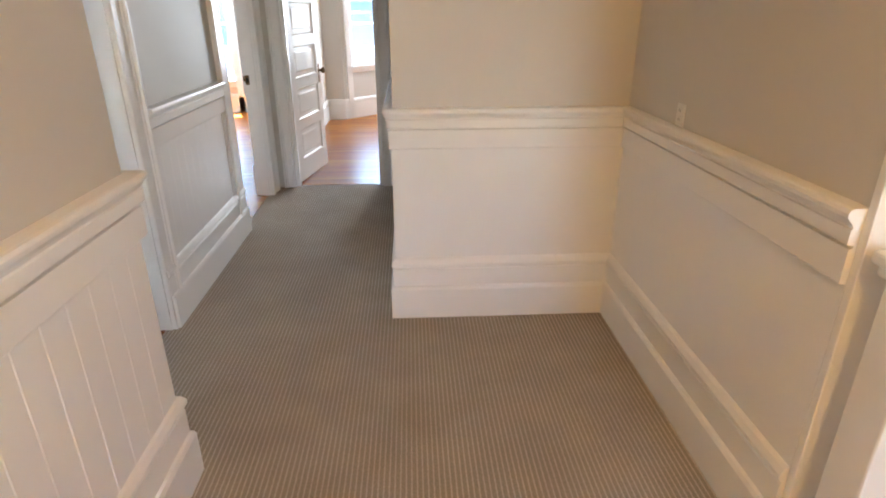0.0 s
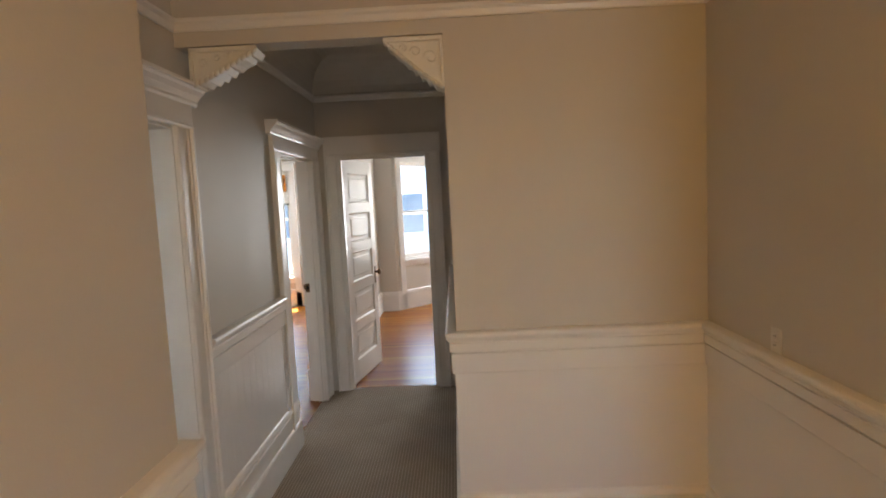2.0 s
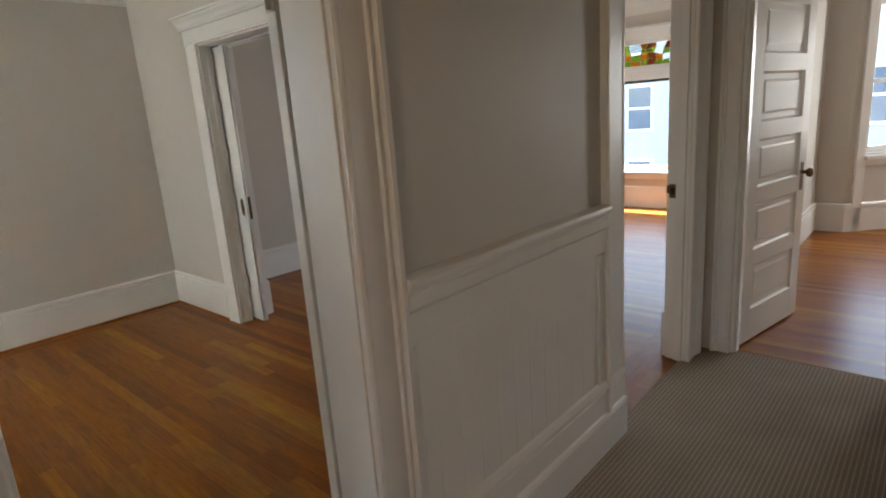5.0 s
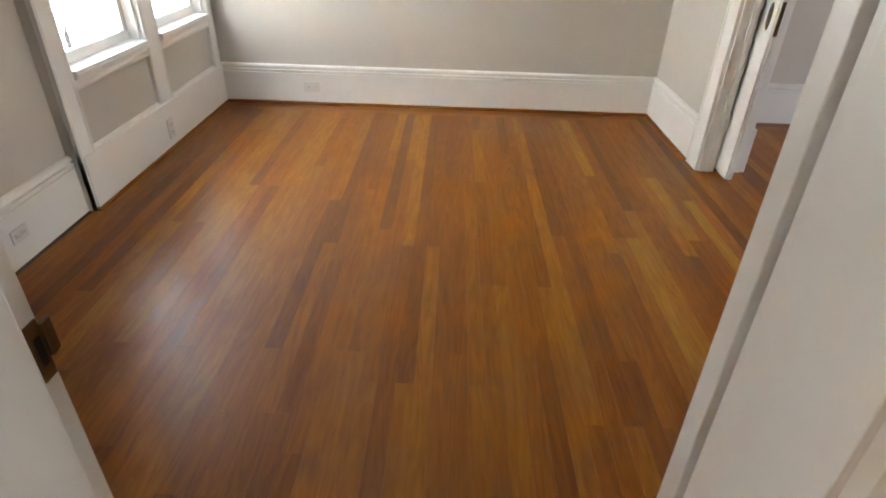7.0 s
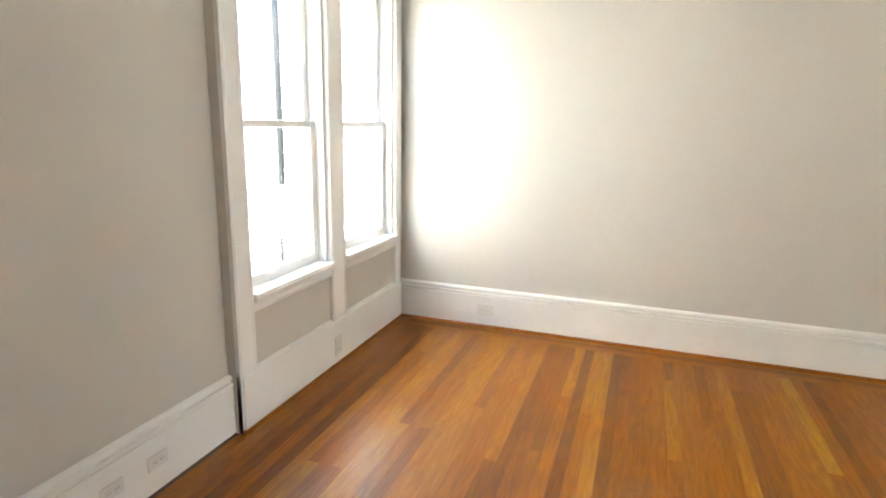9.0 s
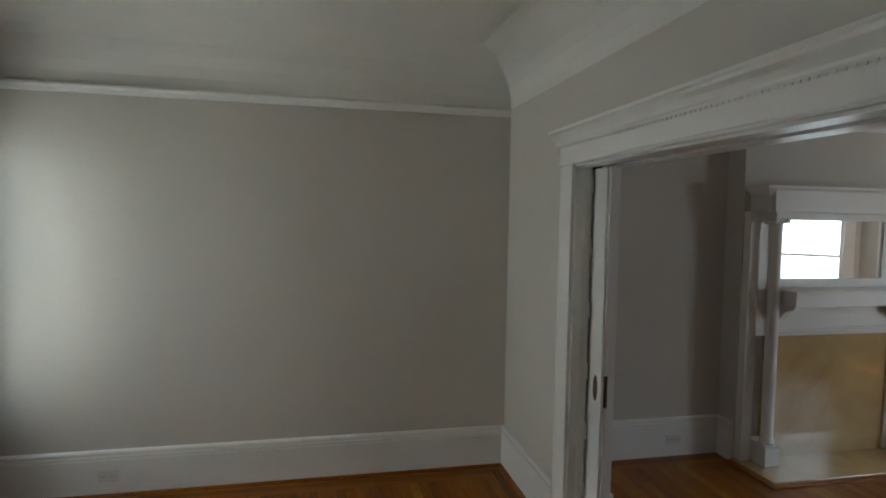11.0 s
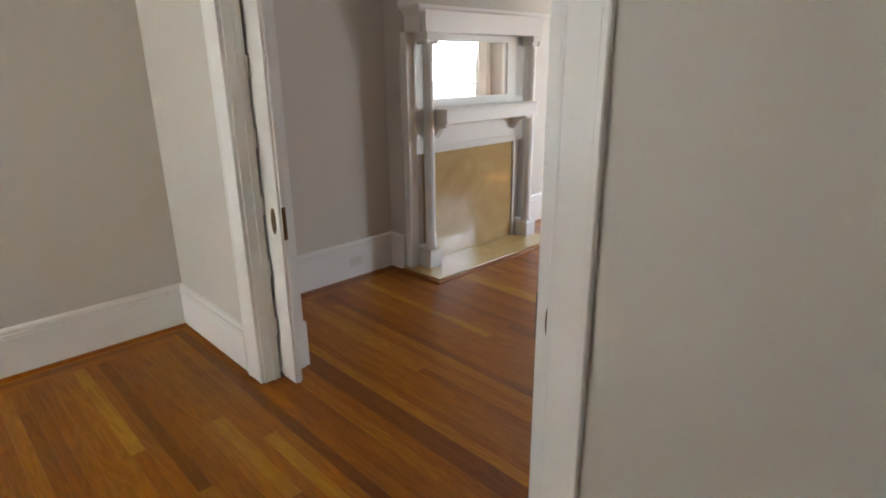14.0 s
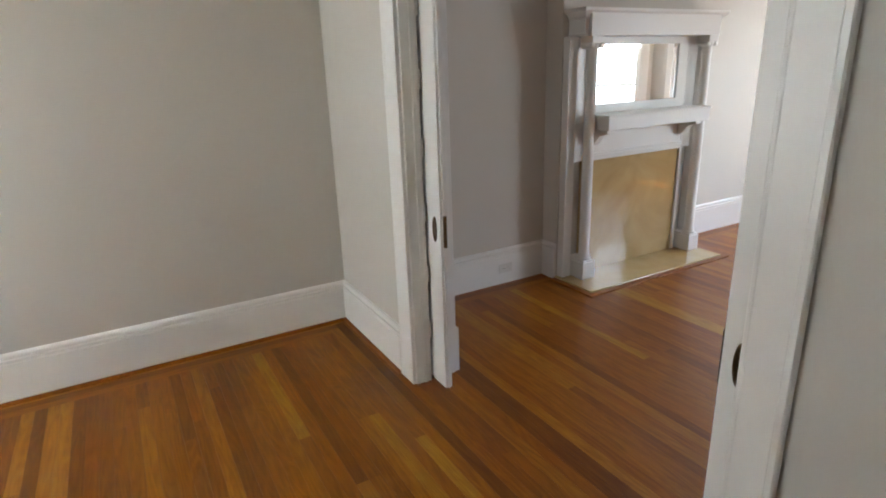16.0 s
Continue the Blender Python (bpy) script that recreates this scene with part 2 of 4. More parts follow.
# ---- building blocks ----
def box(bm, x0, x1, y0, y1, z0, z1, bevel=0.0):
    r = bmesh.ops.create_cube(bm, size=1.0)
    vs = r["verts"]
    bmesh.ops.scale(bm, vec=(abs(x1 - x0), abs(y1 - y0), abs(z1 - z0)), verts=vs)
    bmesh.ops.translate(bm, vec=((x0 + x1) / 2, (y0 + y1) / 2, (z0 + z1) / 2), verts=vs)
    if bevel:
        es = list({e for v in vs for e in v.link_edges})
        bmesh.ops.bevel(bm, geom=es, offset=bevel, segments=2, affect="EDGES", profile=0.5)


def sweep(bm, profile, pts, closed=False):
    """A closed profile of (offset to the left of the way, height), mitred along a line in plan."""
    n = len(pts)
    P = [Vector((*p[:2], 0)) for p in pts]
    rings = []
    for i in range(n):
        a = P[i] - P[i - 1] if (i > 0 or closed) else None
        b = P[(i + 1) % n] - P[i] if (i < n - 1 or closed) else None
        a, b = (a or b).normalized(), (b or a).normalized()
        na, nb = Vector((-a.y, a.x, 0)), Vector((-b.y, b.x, 0))
        m = na + nb
        m = m / max(0.2, m.dot(na))
        rings.append([bm.verts.new(P[i] + m * o + Vector((0, 0, z))) for o, z in profile])
    k = len(profile)
    for i in range(n if closed else n - 1):
        A, B = rings[i], rings[(i + 1) % n]
        for j in range(k):
            bm.faces.new((A[j], B[j], B[(j + 1) % k], A[(j + 1) % k]))
    if not closed:
        bm.faces.new(rings[0])
        bm.faces.new(rings[-1][::-1])


def prism(bm, poly, z0, z1):
    lo = [bm.verts.new((x, y, z0)) for x, y in poly]
    hi = [bm.verts.new((x, y, z1)) for x, y in poly]
    k = len(poly)
    for i in range(k):
        bm.faces.new((lo[i], lo[(i + 1) % k], hi[(i + 1) % k], hi[i]))
    bm.faces.new(lo[::-1])
    bm.faces.new(hi)


def turned(bm, profile, at=(0, 0, 0), axis="Z", n=24):
    """A lathe form: profile of (radius, height)."""
    rot = {"Z": Matrix(), "Y": Matrix.Rotation(radians(-90), 4, "X"), "X": Matrix.Rotation(radians(90), 4, "Y")}[axis]
    rings = []
    for r, z in profile:
        rings.append([bm.verts.new(Vector(at) + rot @ Vector((r * math.cos(2 * math.pi * i / n), r * math.sin(2 * math.pi * i / n), z))) for i in range(n)])
    for A, B in zip(rings, rings[1:]):
        for i in range(n):
            f = bm.faces.new((A[i], A[(i + 1) % n], B[(i + 1) % n], B[i]))
            f.smooth = True
    bm.faces.new(rings[0][::-1])
    bm.faces.new(rings[-1])


def part(name, bm, mat, parent=None, label=""):
    bmesh.ops.recalc_face_normals(bm, faces=bm.faces)
    me = bpy.data.meshes.new(name)
    bm.to_mesh(me)
    bm.free()
    me.materials.append(mat)
    ob = new(name, me)
    ob.parent = parent
    if label:
        ob["label"] = label
    return ob


def boxes(name, mat, items, parent=None, label="", bevel=0.0):
    bm = bmesh.new()
    for it in items:
        box(bm, *it, bevel=bevel)
    return part(name, bm, mat, parent, label)


def structure(name, mat, items, label):
    return tagged(boxes(name, mat, items), label, "wall", kind="structure")


def empty(name, label, category, at=(0, 0, 0), group="", kind=""):
    return tagged(place(new(name), at), label, category, group, kind)


def place(ob, at):
    ob.location = at
    return ob


def wall_pieces(axis, f0, f1, a, b, z0, z1, holes):
    """Boxes of a wall with holes (a0, a1, z0, z1); axis: the way it runs; f0, f1: its two faces."""
    out, edge = [], a
    for h0, h1, hz0, hz1 in sorted(holes):
        out.append((edge, h0, z0, z1))
        if hz0 > z0:
            out.append((h0, h1, z0, hz0))
        if hz1 < z1:
            out.append((h0, h1, hz1, z1))
        edge = h1
    out.append((edge, b, z0, z1))
    if axis == "x":
        return [(p, q, f0, f1, r, s) for p, q, r, s in out if q > p]
    return [(f0, f1, p, q, r, s) for p, q, r, s in out if q > p]


# ---- plan ----
H = 2.80            # ceilings
XF, XE, XD = -5.16, -1.345, -1.42   # dining room far side; living and dining faces of the hall wall
YS, YP = 0.878, 4.05     # dining room, window wall and sliding-door wall
YP2 = 4.29               # sliding-door wall, living room side
XH = -1.238              # hall side of the rooms' wall
YA, YD = 2.95, 5.34      # arch wall, end of the hall
XR, XC = 0.955, -0.122     # hall, right wall and right side of the corridor
XN, YN = -0.812, 1.877     # near wall and its corner
D1, D2, D3 = (2.15, 2.903), (4.245, 5.115), (-1.075, -0.30)
DT, DT3 = 1.99, 2.015
PK = (-4.135, -2.378, 2.00)
XL = -5.10               # living room, fireplace wall
YB = 8.82                # bedroom, front wall
WIN = ((-4.17, -3.48), (-5.04, -4.33))
YL, XB = 9.55, -1.24       # living room front wall, bedroom left wall
WZ = (0.585, 2.24)
HALL_Y0 = -2.2

structure("wall_dining_far", PAINT, wall_pieces("y", XF - 0.15, XF, YS - 0.3, YP2, 0, H, []), "pale greige painted plaster wall of the dining room")
structure("wall_dining_window", PAINT, wall_pieces("x", YS - 0.16, YS, XF, -3.36, 0, H, [(w[0], w[1], *WZ) for w in WIN]) + [(-3.36, XE + 0.13, YS - 0.16, YS - 0.045, 0, H)], "greige painted wall with two tall sash windows")
structure("wall_sliding_door", PAINT, wall_pieces("x", YP, YP + 0.085, XF, XE, 0, H, [(PK[0], PK[1], 0, PK[2])]) +
          wall_pieces("x", YP2 - 0.085, YP2, XF, XE, 0, H, [(PK[0], PK[1], 0, PK[2])]), "greige painted wall with a wide sliding-door opening")
structure("wall_hall_left", PAINT, wall_pieces("y", XD, XH, YS, YP + 0.12, 0, H, [(*D1, 0, DT)]), "greige painted hall wall with the dining room doorway")
structure("wall_hall_left_far", PAINT, wall_pieces("y", XE, XH, YP + 0.12, YD + 0.12, 0, H, [(*D2, 0, DT)]), "greige painted hall wall with the living room doorway")
structure("wall_hall_near", PAINT, [(XE + 0.13, XN, HALL_Y0, YN, 0, H)], "warm greige painted wall ending at an outside corner")
structure("wall_hall_arch", PAINT, [(XC, XR, YA, YA + 0.12, 0, H), (XH, XC, YA, YA + 0.12, 2.30, H)], "greige painted wall with the opening to the corridor")
structure("wall_corridor_right", PAINT, [(XC, XC + 0.12, YA + 0.12, YD, 0, H)], "greige painted corridor wall")
structure("wall_hall_right", PAINT, [(XR, XR + 0.11, 1.48, YA + 0.12, 0, H)], "warm greige painted hall wall beside the stairs")
structure("wall_stair_outer", PAINT, [(2.1, 2.22, HALL_Y0, YA + 0.12, 0, H), (XR + 0.11, 2.1, YA, YA + 0.12, 0, H)], "painted outer wall of the stairs")
structure("wall_hall_back", PAINT, wall_pieces("x", HALL_Y0 - 0.15, HALL_Y0, -1.2, 2.22, 0, H, [(1.05, 2.0, 0.9, 2.3)]), "painted wall at the head of the stairs")
structure("wall_hall_end", PAINT, wall_pieces("x", YD, YD + 0.12, XH, 2.6, 0, H, [(*D3, 0, DT3)]), "dark-shaded greige wall above the bedroom door")
structure("wall_bedroom_left", PAINT, [(XE, XB, YD + 0.12, YB + 0.15, 0, H)], "painted wall between living room and bedroom")
structure("wall_bedroom_right", PAINT, [(2.48, 2.6, YD + 0.12, YB + 0.15, 0, H)], "painted bedroom wall")
structure("wall_living_far", PAINT, [(XL - 0.15, XL, YP2, YL + 0.15, 0, H)], "greige painted living room wall")
structure("wall_living_chimney", PAINT, [(XL, -4.93, 5.715, 7.22, 0, H)], "greige painted chimney breast")
for nm, (x0, x1, y0, y1) in {"ceiling_dining": (XF, XD, YS, YP), "ceiling_living": (XL, XE, YP2, YL), "ceiling_bedroom": (XB, 2.5, YD + 0.12, 10.2),
                             "ceiling_hall": (XH, 2.2, HALL_Y0, YD)}.items():
    tagged(boxes(nm, CEIL, [(x0 - 0.12, x1 + 0.12, y0 - 0.12, y1 + 0.12, H + (0.002 if nm == "ceiling_hall" else 0), H + 0.12)]), "off-white painted plaster ceiling", "ceiling", kind="structure")

# ---- floors ----
carpet = tagged(boxes("floor_carpet", CARPET, [(XH - 0.03, 2.2, HALL_Y0, YD + 0.05, -0.05, 0.0)]), "grey-brown ribbed wool carpet in the hall", "carpet", kind="structure")
floor_dining = tagged(boxes("floor_dining", SUBFLOOR, [(XF - 0.1, XH - 0.032, YS - 0.1, YP + 0.1, -0.06, -0.012)]), "varnished orange-brown fir strip floor", "floor", kind="structure")
floor_living = tagged(boxes("floor_living", SUBFLOOR, [(XL - 0.1, XH - 0.034, YP + 0.102, YL + 0.3, -0.06, -0.012)]), "varnished red-brown strip floor of the living room", "floor", kind="structure")
floor_bedroom = tagged(boxes("floor_bedroom", SUBFLOOR, [(XB, 2.5, YD + 0.052, 10.2, -0.06, -0.012)]), "glossy varnished strip floor of the bedroom", "floor", kind="structure")


# ---- mouldings ----
BASE = [(0, 0), (0.024, 0), (0.024, 0.224), (0.018, 0.226), (0.018, 0.230), (0.026, 0.233), (0.026, 0.246), (0.012, 0.249), (0.012, 0.257), (0.024, 0.261), (0.022, 0.272), (0.012, 0.281), (0, 0.283)]
SHOE = [(0.024, 0), (0.040, 0), (0.039, 0.010), (0.033, 0.018), (0.024, 0.020)]
HALLBASE = [(0, 0), (0.036, 0), (0.036, 0.145), (0.030, 0.158), (0.022, 0.163), (0.022, 0.245), (0.018, 0.250), (0.030, 0.262), (0.030, 0.275), (0.020, 0.292), (0.010, 0.300), (0, 0.300)]
RAIL = [(0, 0.868), (0.022, 0.868), (0.024, 0.872), (0.024, 0.954), (0.016, 0.957), (0.016, 0.962), (0.030, 0.965), (0.032, 0.970), (0.032, 1.000), (0.028, 1.004),
        (0.032, 1.013), (0.042, 1.024), (0.046, 1.028), (0.048, 1.038), (0.044, 1.047), (0.036, 1.050), (0, 1.051)]
HALLBASE = [(o, z * 1.08) for o, z in HALLBASE]
PICTURE = [(0, 2.405), (0.010, 2.405), (0.014, 2.412), (0.018, 2.430), (0.030, 2.440), (0.030, 2.452), (0.020, 2.458), (0.010, 2.455), (0, 2.455)]


def run(name, profile, pts, label, category, mat=TRIM, closed=False):
    bm = bmesh.new()
    sweep(bm, profile, pts, closed)
    return tagged(part(name, bm, mat), label, category, kind="structure")


CAS = 0.14
# dining room baseboards (the way keeps the room on its left)
WL = "white painted tall baseboard with a moulded top"
run("baseboard_dining_far", BASE, [(PK[0] - CAS, YP), (XF, YP), (XF, YS), (-3.36, YS)], WL, "baseboard")
run("baseboard_dining_window", BASE, [(-3.36, YS - 0.045), (XD, YS - 0.045), (XD, D1[0] - CAS)], WL, "baseboard")
run("baseboard_dining_door", BASE, [(XD, D1[1] + CAS), (XD, YP), (PK[1] + CAS, YP)], WL, "baseboard")
run("quarter_round_dining", SHOE, [(PK[0] - CAS, YP), (XF, YP), (XF, YS), (-3.36, YS)], "stained wooden quarter round along the baseboard", "trim", WOOD)
run("baseboard_living_far", BASE, [(-4.935, 5.715), (XL, 5.715), (XL, YP2), (PK[0] - CAS, YP2)], WL, "baseboard")
run("baseboard_living_front", BASE, [(-2.35, YL), (-4.1, YL), (XL, 8.7), (XL, 7.22)], WL, "baseboard")
run("baseboard_living_side", BASE, [(PK[1] + CAS, YP2), (XE, YP2), (XE, D2[0] - CAS)], WL, "baseboard")
# hall wainscot mouldings
HL = "white painted stepped hall baseboard"
RL = "white painted moulded chair rail"
for nm, pf, lb, ct in (("baseboard_hall", HALLBASE, HL, "baseboard"), ("chair_rail_hall", RAIL, RL, "chair rail")):
    run(nm + "_1", pf, [(XH, YN), (XN, YN), (XN, HALL_Y0)], lb, ct)
    run(nm + "_2", pf, [(XH, D2[0] + (0.02 if ct == "baseboard" else -0.15)), (XH, D1[1] + (-0.02 if ct == "baseboard" else 0.097))], lb, ct)
    run(nm + "_3", pf, [(XR, 1.48), (XR, YA), (XC, YA), (XC, YD)], lb, ct)
run("picture_rail_dining", PICTURE, [(XF, YP - 0.002), (XF, YS), (XD, YS), (XD, YP)], "white painted picture rail below the cove", "picture rail")
run("picture_rail_living", PICTURE, [(XE, 8.6), (XE, YP2)], "white painted picture rail", "picture rail")
run("picture_rail_living_far", PICTURE, [(XL, YL), (XL, 7.22), (-4.93, 7.22), (-4.93, 5.715), (XL, 5.715), (XL, YP2), (XE, YP2)], "white painted picture rail round the chimney breast", "picture rail")
HP = [(o, z - 0.045) for o, z in PICTURE]
run("picture_rail_hall", HP, [(XN, HALL_Y0), (XN, YN), (XH, YN), (XH, YA), (XR, YA), (XR, 1.48)][::-1], "cream painted picture rail of the stair hall", "picture rail")
CP = [(o, z + 0.06) for o, z in PICTURE]
run("picture_rail_corridor", CP, [(XC, YA + 0.12), (XC, YD), (XH, YD), (XH, YA + 0.12)], "painted picture rail of the corridor", "picture rail")


def cove(name, pts, z0, r, label):
    prof = [(0, z0)] + [(r - r * math.cos(a), z0 + (H - z0) * math.sin(a)) for a in [math.pi / 2 * i / 8 for i in range(1, 9)]]
    prof[-1] = (r, H - 0.001)
    bm = bmesh.new()
    sweep(bm, prof + [(0, H - 0.001)], pts, True)
    ob = tagged(part(name, bm, CEIL), label, "cove", kind="structure")
    for f in ob.data.polygons:
        f.use_smooth = False
    return ob


cove("cove_dining", [(XF, YP), (XF, YS), (XD, YS), (XD, YP)], 2.46, 0.36, "smooth plaster cove between wall and ceiling")
cove("cove_living", [(XE, YP2), (XE, YL), (XL, YL), (XL, YP2)], 2.46, 0.34, "smooth plaster cove of the living room")
cove("cove_corridor", [(XC, YA + 0.121), (XC, YD), (XH, YD), (XH, YA + 0.121)], 2.53, 0.22, "plaster cove of the corridor")


# ---- wainscot of vertical boards ----
def board_mesh(w, z0, z1, t, c):
    bm = bmesh.new()
    poly = [(-w / 2, 0), (w / 2, 0), (w / 2, t - c), (w / 2 - c, t), (-w / 2 + c, t), (-w / 2, t - c)]
    prism(bm, poly, z0, z1)
    bmesh.ops.recalc_face_normals(bm, faces=bm.faces)
    me = bpy.data.meshes.new("board")
    bm.to_mesh(me)
    bm.free()
    me.materials.append(TRIM)
    return me


def wainscot(name, a, b, out, groove=0.0022):
    """Boards along the wall from a to b, proud of it towards out."""
    a, b, out = Vector((*a, 0)), Vector((*b, 0)), Vector((*out, 0))
    n = max(1, round((b - a).length / 0.095))
    w = (b - a).length / n
    me = board_mesh(w - 0.0003, 0.26, 0.90, 0.012, groove)
    ob = empty(name, "white painted tongue-and-groove wainscot boards under the chair rail", "wainscot", kind="structure")
    ang = math.atan2(out.x, -out.y) + math.pi
    for i in range(n):
        k = new("board", me)
        k.parent = ob
        p = a + (b - a) * ((i + 0.5) / n)
        k.location = p
        k.rotation_euler = (0, 0, ang)
    return ob


wainscot("wainscot_hall_near", (XN, HALL_Y0), (XN, YN), (1, 0))
wainscot("wainscot_hall_corner", (XH, YN), (XN, YN), (0, 1))
wainscot("wainscot_hall_doors", (XH, D1[1] + 0.097), (XH, D2[0] - 0.15), (1, 0), 0.0009)
for nm, it in (("wainscot_panel_arch", (XC, XR, YA - 0.008, YA, 0.28, 0.90)), ("wainscot_panel_right", (XR - 0.008, XR, 1.48, YA - 0.008, 0.28, 0.90))):
    tagged(boxes(nm, TRIM, [it]), "plain white painted wainscot panel under the chair rail", "wainscot", kind="structure")
wainscot("wainscot_corridor", (XC, YA), (XC, YD), (-1, 0))
for nm, y0 in (("trim_wainscot_stile_1", D1[1] + 0.097), ("trim_wainscot_stile_2", D2[0] - 0.15 - 0.06)):
    tagged(boxes(nm, TRIM, [(XH, XH + 0.019, y0, y0 + (0.03 if nm.endswith("1") else 0.06), 0.28, 0.86)], bevel=0.004), "white painted upright at the end of the wainscot", "trim", kind="structure")


# ---- doorways ----
def casing_profile(w, t):
    """Section of a door casing, (along the wall from the opening outwards, off the wall)."""
    return [(0, 0), (0, t * 0.65), (0.006, t * 0.8), (0.014, t * 0.8), (0.018, t * 0.68), (w * 0.66, t * 0.68), (w * 0.70, t * 0.9), (w * 0.77, t * 0.9),
            (w * 0.81, t * 0.72), (w * 0.86, t * 1.2), (w * 0.97, t * 1.2), (w, t), (w, 0)]


def flat_profile(w, t):
    """Section of a plain board casing with a small outer bead."""
    return [(0, 0), (0, t * 0.72), (0.003, t * 0.82), (0.010, t * 0.82), (0.013, t * 0.76), (w - 0.022, t * 0.76), (w - 0.018, t * 0.86), (w - 0.004, t * 0.86), (w, t * 0.7), (w, 0)]


def casing(name, origin, along, out, span, top, w=CAS, t=0.024, head=0.13, crown=True, foot=0.0, label="", plinth=True, section=casing_profile, slim=0.0):
    """Casing of an opening: two uprights and a head with a crown. origin, along, out: unit plan vectors; span: start and end along."""
    o, u, v = Vector((*origin, 0)), Vector((*along, 0)), Vector((*out, 0))
    ob = empty(name, label or "white painted fluted door casing with a moulded head", "door casing", kind="structure")

    def to(s, d):
        p = o + u * s + v * d
        return (p.x, p.y)
    for s, sg in ((span[0], -1), (span[1], 1)):
        bm = bmesh.new()
        prism(bm, [to(s + sg * a, d) for a, d in section(w - slim * (sg > 0), t)], foot, top)
        part("upright", bm, TRIM, ob)
        bm = bmesh.new()
        prism(bm, [to(s + sg * a, d) for a, d in ((-0.002, 0), (-0.002, t * 1.35), (w + 0.002, t * 1.35), (w + 0.002, 0))], foot, 0.26)
        if plinth and w > 0.12:
            part("plinth_block", bm, TRIM, ob)
        else:
            bm.free()
    bm = bmesh.new()
    p0, p1 = Vector((*to(span[0] - w, 0), 0)), Vector((*to(span[1] + w, 0), 0))
    flip = (p1 - p0).cross(v).z < 0
    a, b = (p1, p0) if flip else (p0, p1)
    d = (b - a).normalized()
    sweep(bm, [(0, top), (t, top), (t + 0.004, top + 0.008), (t, top + 0.016), (t, top + head), (0, top + head)], [a, b])
    part("head", bm, TRIM, ob)
    if crown:
        bm = bmesh.new()
        z = top + head - 0.05
        e = 0.05
        prof = [(0, z), (t, z), (t + 0.006, z + 0.010), (t + 0.006, z + 0.020), (t + 0.022, z + 0.040), (t + 0.040, z + 0.055), (t + 0.044, z + 0.066), (t + 0.052, z + 0.070), (t + 0.052, z + 0.084), (0, z + 0.086)]
        prof = [(x, q + 0.02) for x, q in prof]
        sweep(bm, prof, [a - d * e, b + d * e])
        part("crown", bm, TRIM, ob)
    return ob


def jamb(name, axis, f0, f1, span, top, stop=None, proud=0.012, label="white painted door jamb"):
    """Lining of an opening; axis: the way the wall runs."""
    t = 0.02
    its = []
    for s0, s1, z0, z1 in ((span[0], span[0] + t, 0, top), (span[1] - t, span[1], 0, top), (span[0] + t, span[1] - t, top - t, top)):
        its.append((f0, f1, s0, s1, z0, z1) if axis == "y" else (s0, s1, f0, f1, z0, z1))
    if stop:
        for s0, s1, z0, z1 in ((span[0] + t, span[0] + t + proud, 0, top - t), (span[1] - t - proud, span[1] - t, 0, top - t), (span[0] + t + proud, span[1] - t - proud, top - t - 0.012, top - t)):
            its.append((stop[0], stop[1], s0, s1, z0, z1) if axis == "y" else (s0, s1, stop[0], stop[1], z0, z1))
    return tagged(boxes(name, TRIM, its, bevel=0.002), label, "door jamb", kind="structure")


casing("trim_door_1_hall", (XH, 0), (0, 1), (1, 0), (D1[0] + 0.036, D1[1] - 0.036), DT - 0.02, w=0.133, t=0.028, plinth=False)
casing("trim_door_1_room", (XD, 0), (0, 1), (-1, 0), D1, DT)
casing("trim_door_2_hall", (XH, 0), (0, 1), (1, 0), (D2[0] + 0.016, D2[1] - 0.016), DT - 0.02, w=0.166, t=0.028, plinth=False)
casing("trim_door_2_room", (XE, 0), (0, 1), (-1, 0), D2, DT, w=0.14)
casing("trim_door_3_hall", (0, YD), (1, 0), (0, -1), D3, DT3, w=0.10, head=0.16, crown=False, label="white painted plain casing round the bedroom door")
casing("trim_door_3_room", (0, YD + 0.12), (1, 0), (0, 1), D3, DT3, w=0.10, head=0.16, crown=False)
casing("trim_sliding_door_room", (0, YP), (1, 0), (0, -1), PK[:2], PK[2], label="white painted board casing with a moulded head", plinth=False, section=flat_profile, slim=0.020)
casing("trim_sliding_door_living", (0, YP2), (1, 0), (0, 1), PK[:2], PK[2])
dentils = empty("trim_dentil_course", "row of small white painted dentils under the moulded head", "trim", kind="structure")
bm = bmesh.new()
box(bm, -0.0045, 0.0045, -0.005, 0.0, -0.0045, 0.0045)
dentil = bpy.data.meshes.new("dentil")
bm.to_mesh(dentil)
bm.free()
dentil.materials.append(TRIM)
for i in range(75):
    k = new("dentil", dentil)
    k.parent = dentils
    k.location = (PK[0] - CAS + 0.012 + i * 0.0268, YP - 0.0285, PK[2] + 0.096)
jamb("trim_jamb_1", "y", XD - 0.001, XH + 0.001, D1, DT, (XD + 0.045, XH + 0.001), 0.024)
jamb("trim_jamb_2", "y", XE - 0.001, XH + 0.001, D2, DT, (XE + 0.045, XH - 0.02))
jamb("trim_jamb_3", "x", YD - 0.001, YD + 0.121, D3, DT3, (YD + 0.02, YD + 0.075))
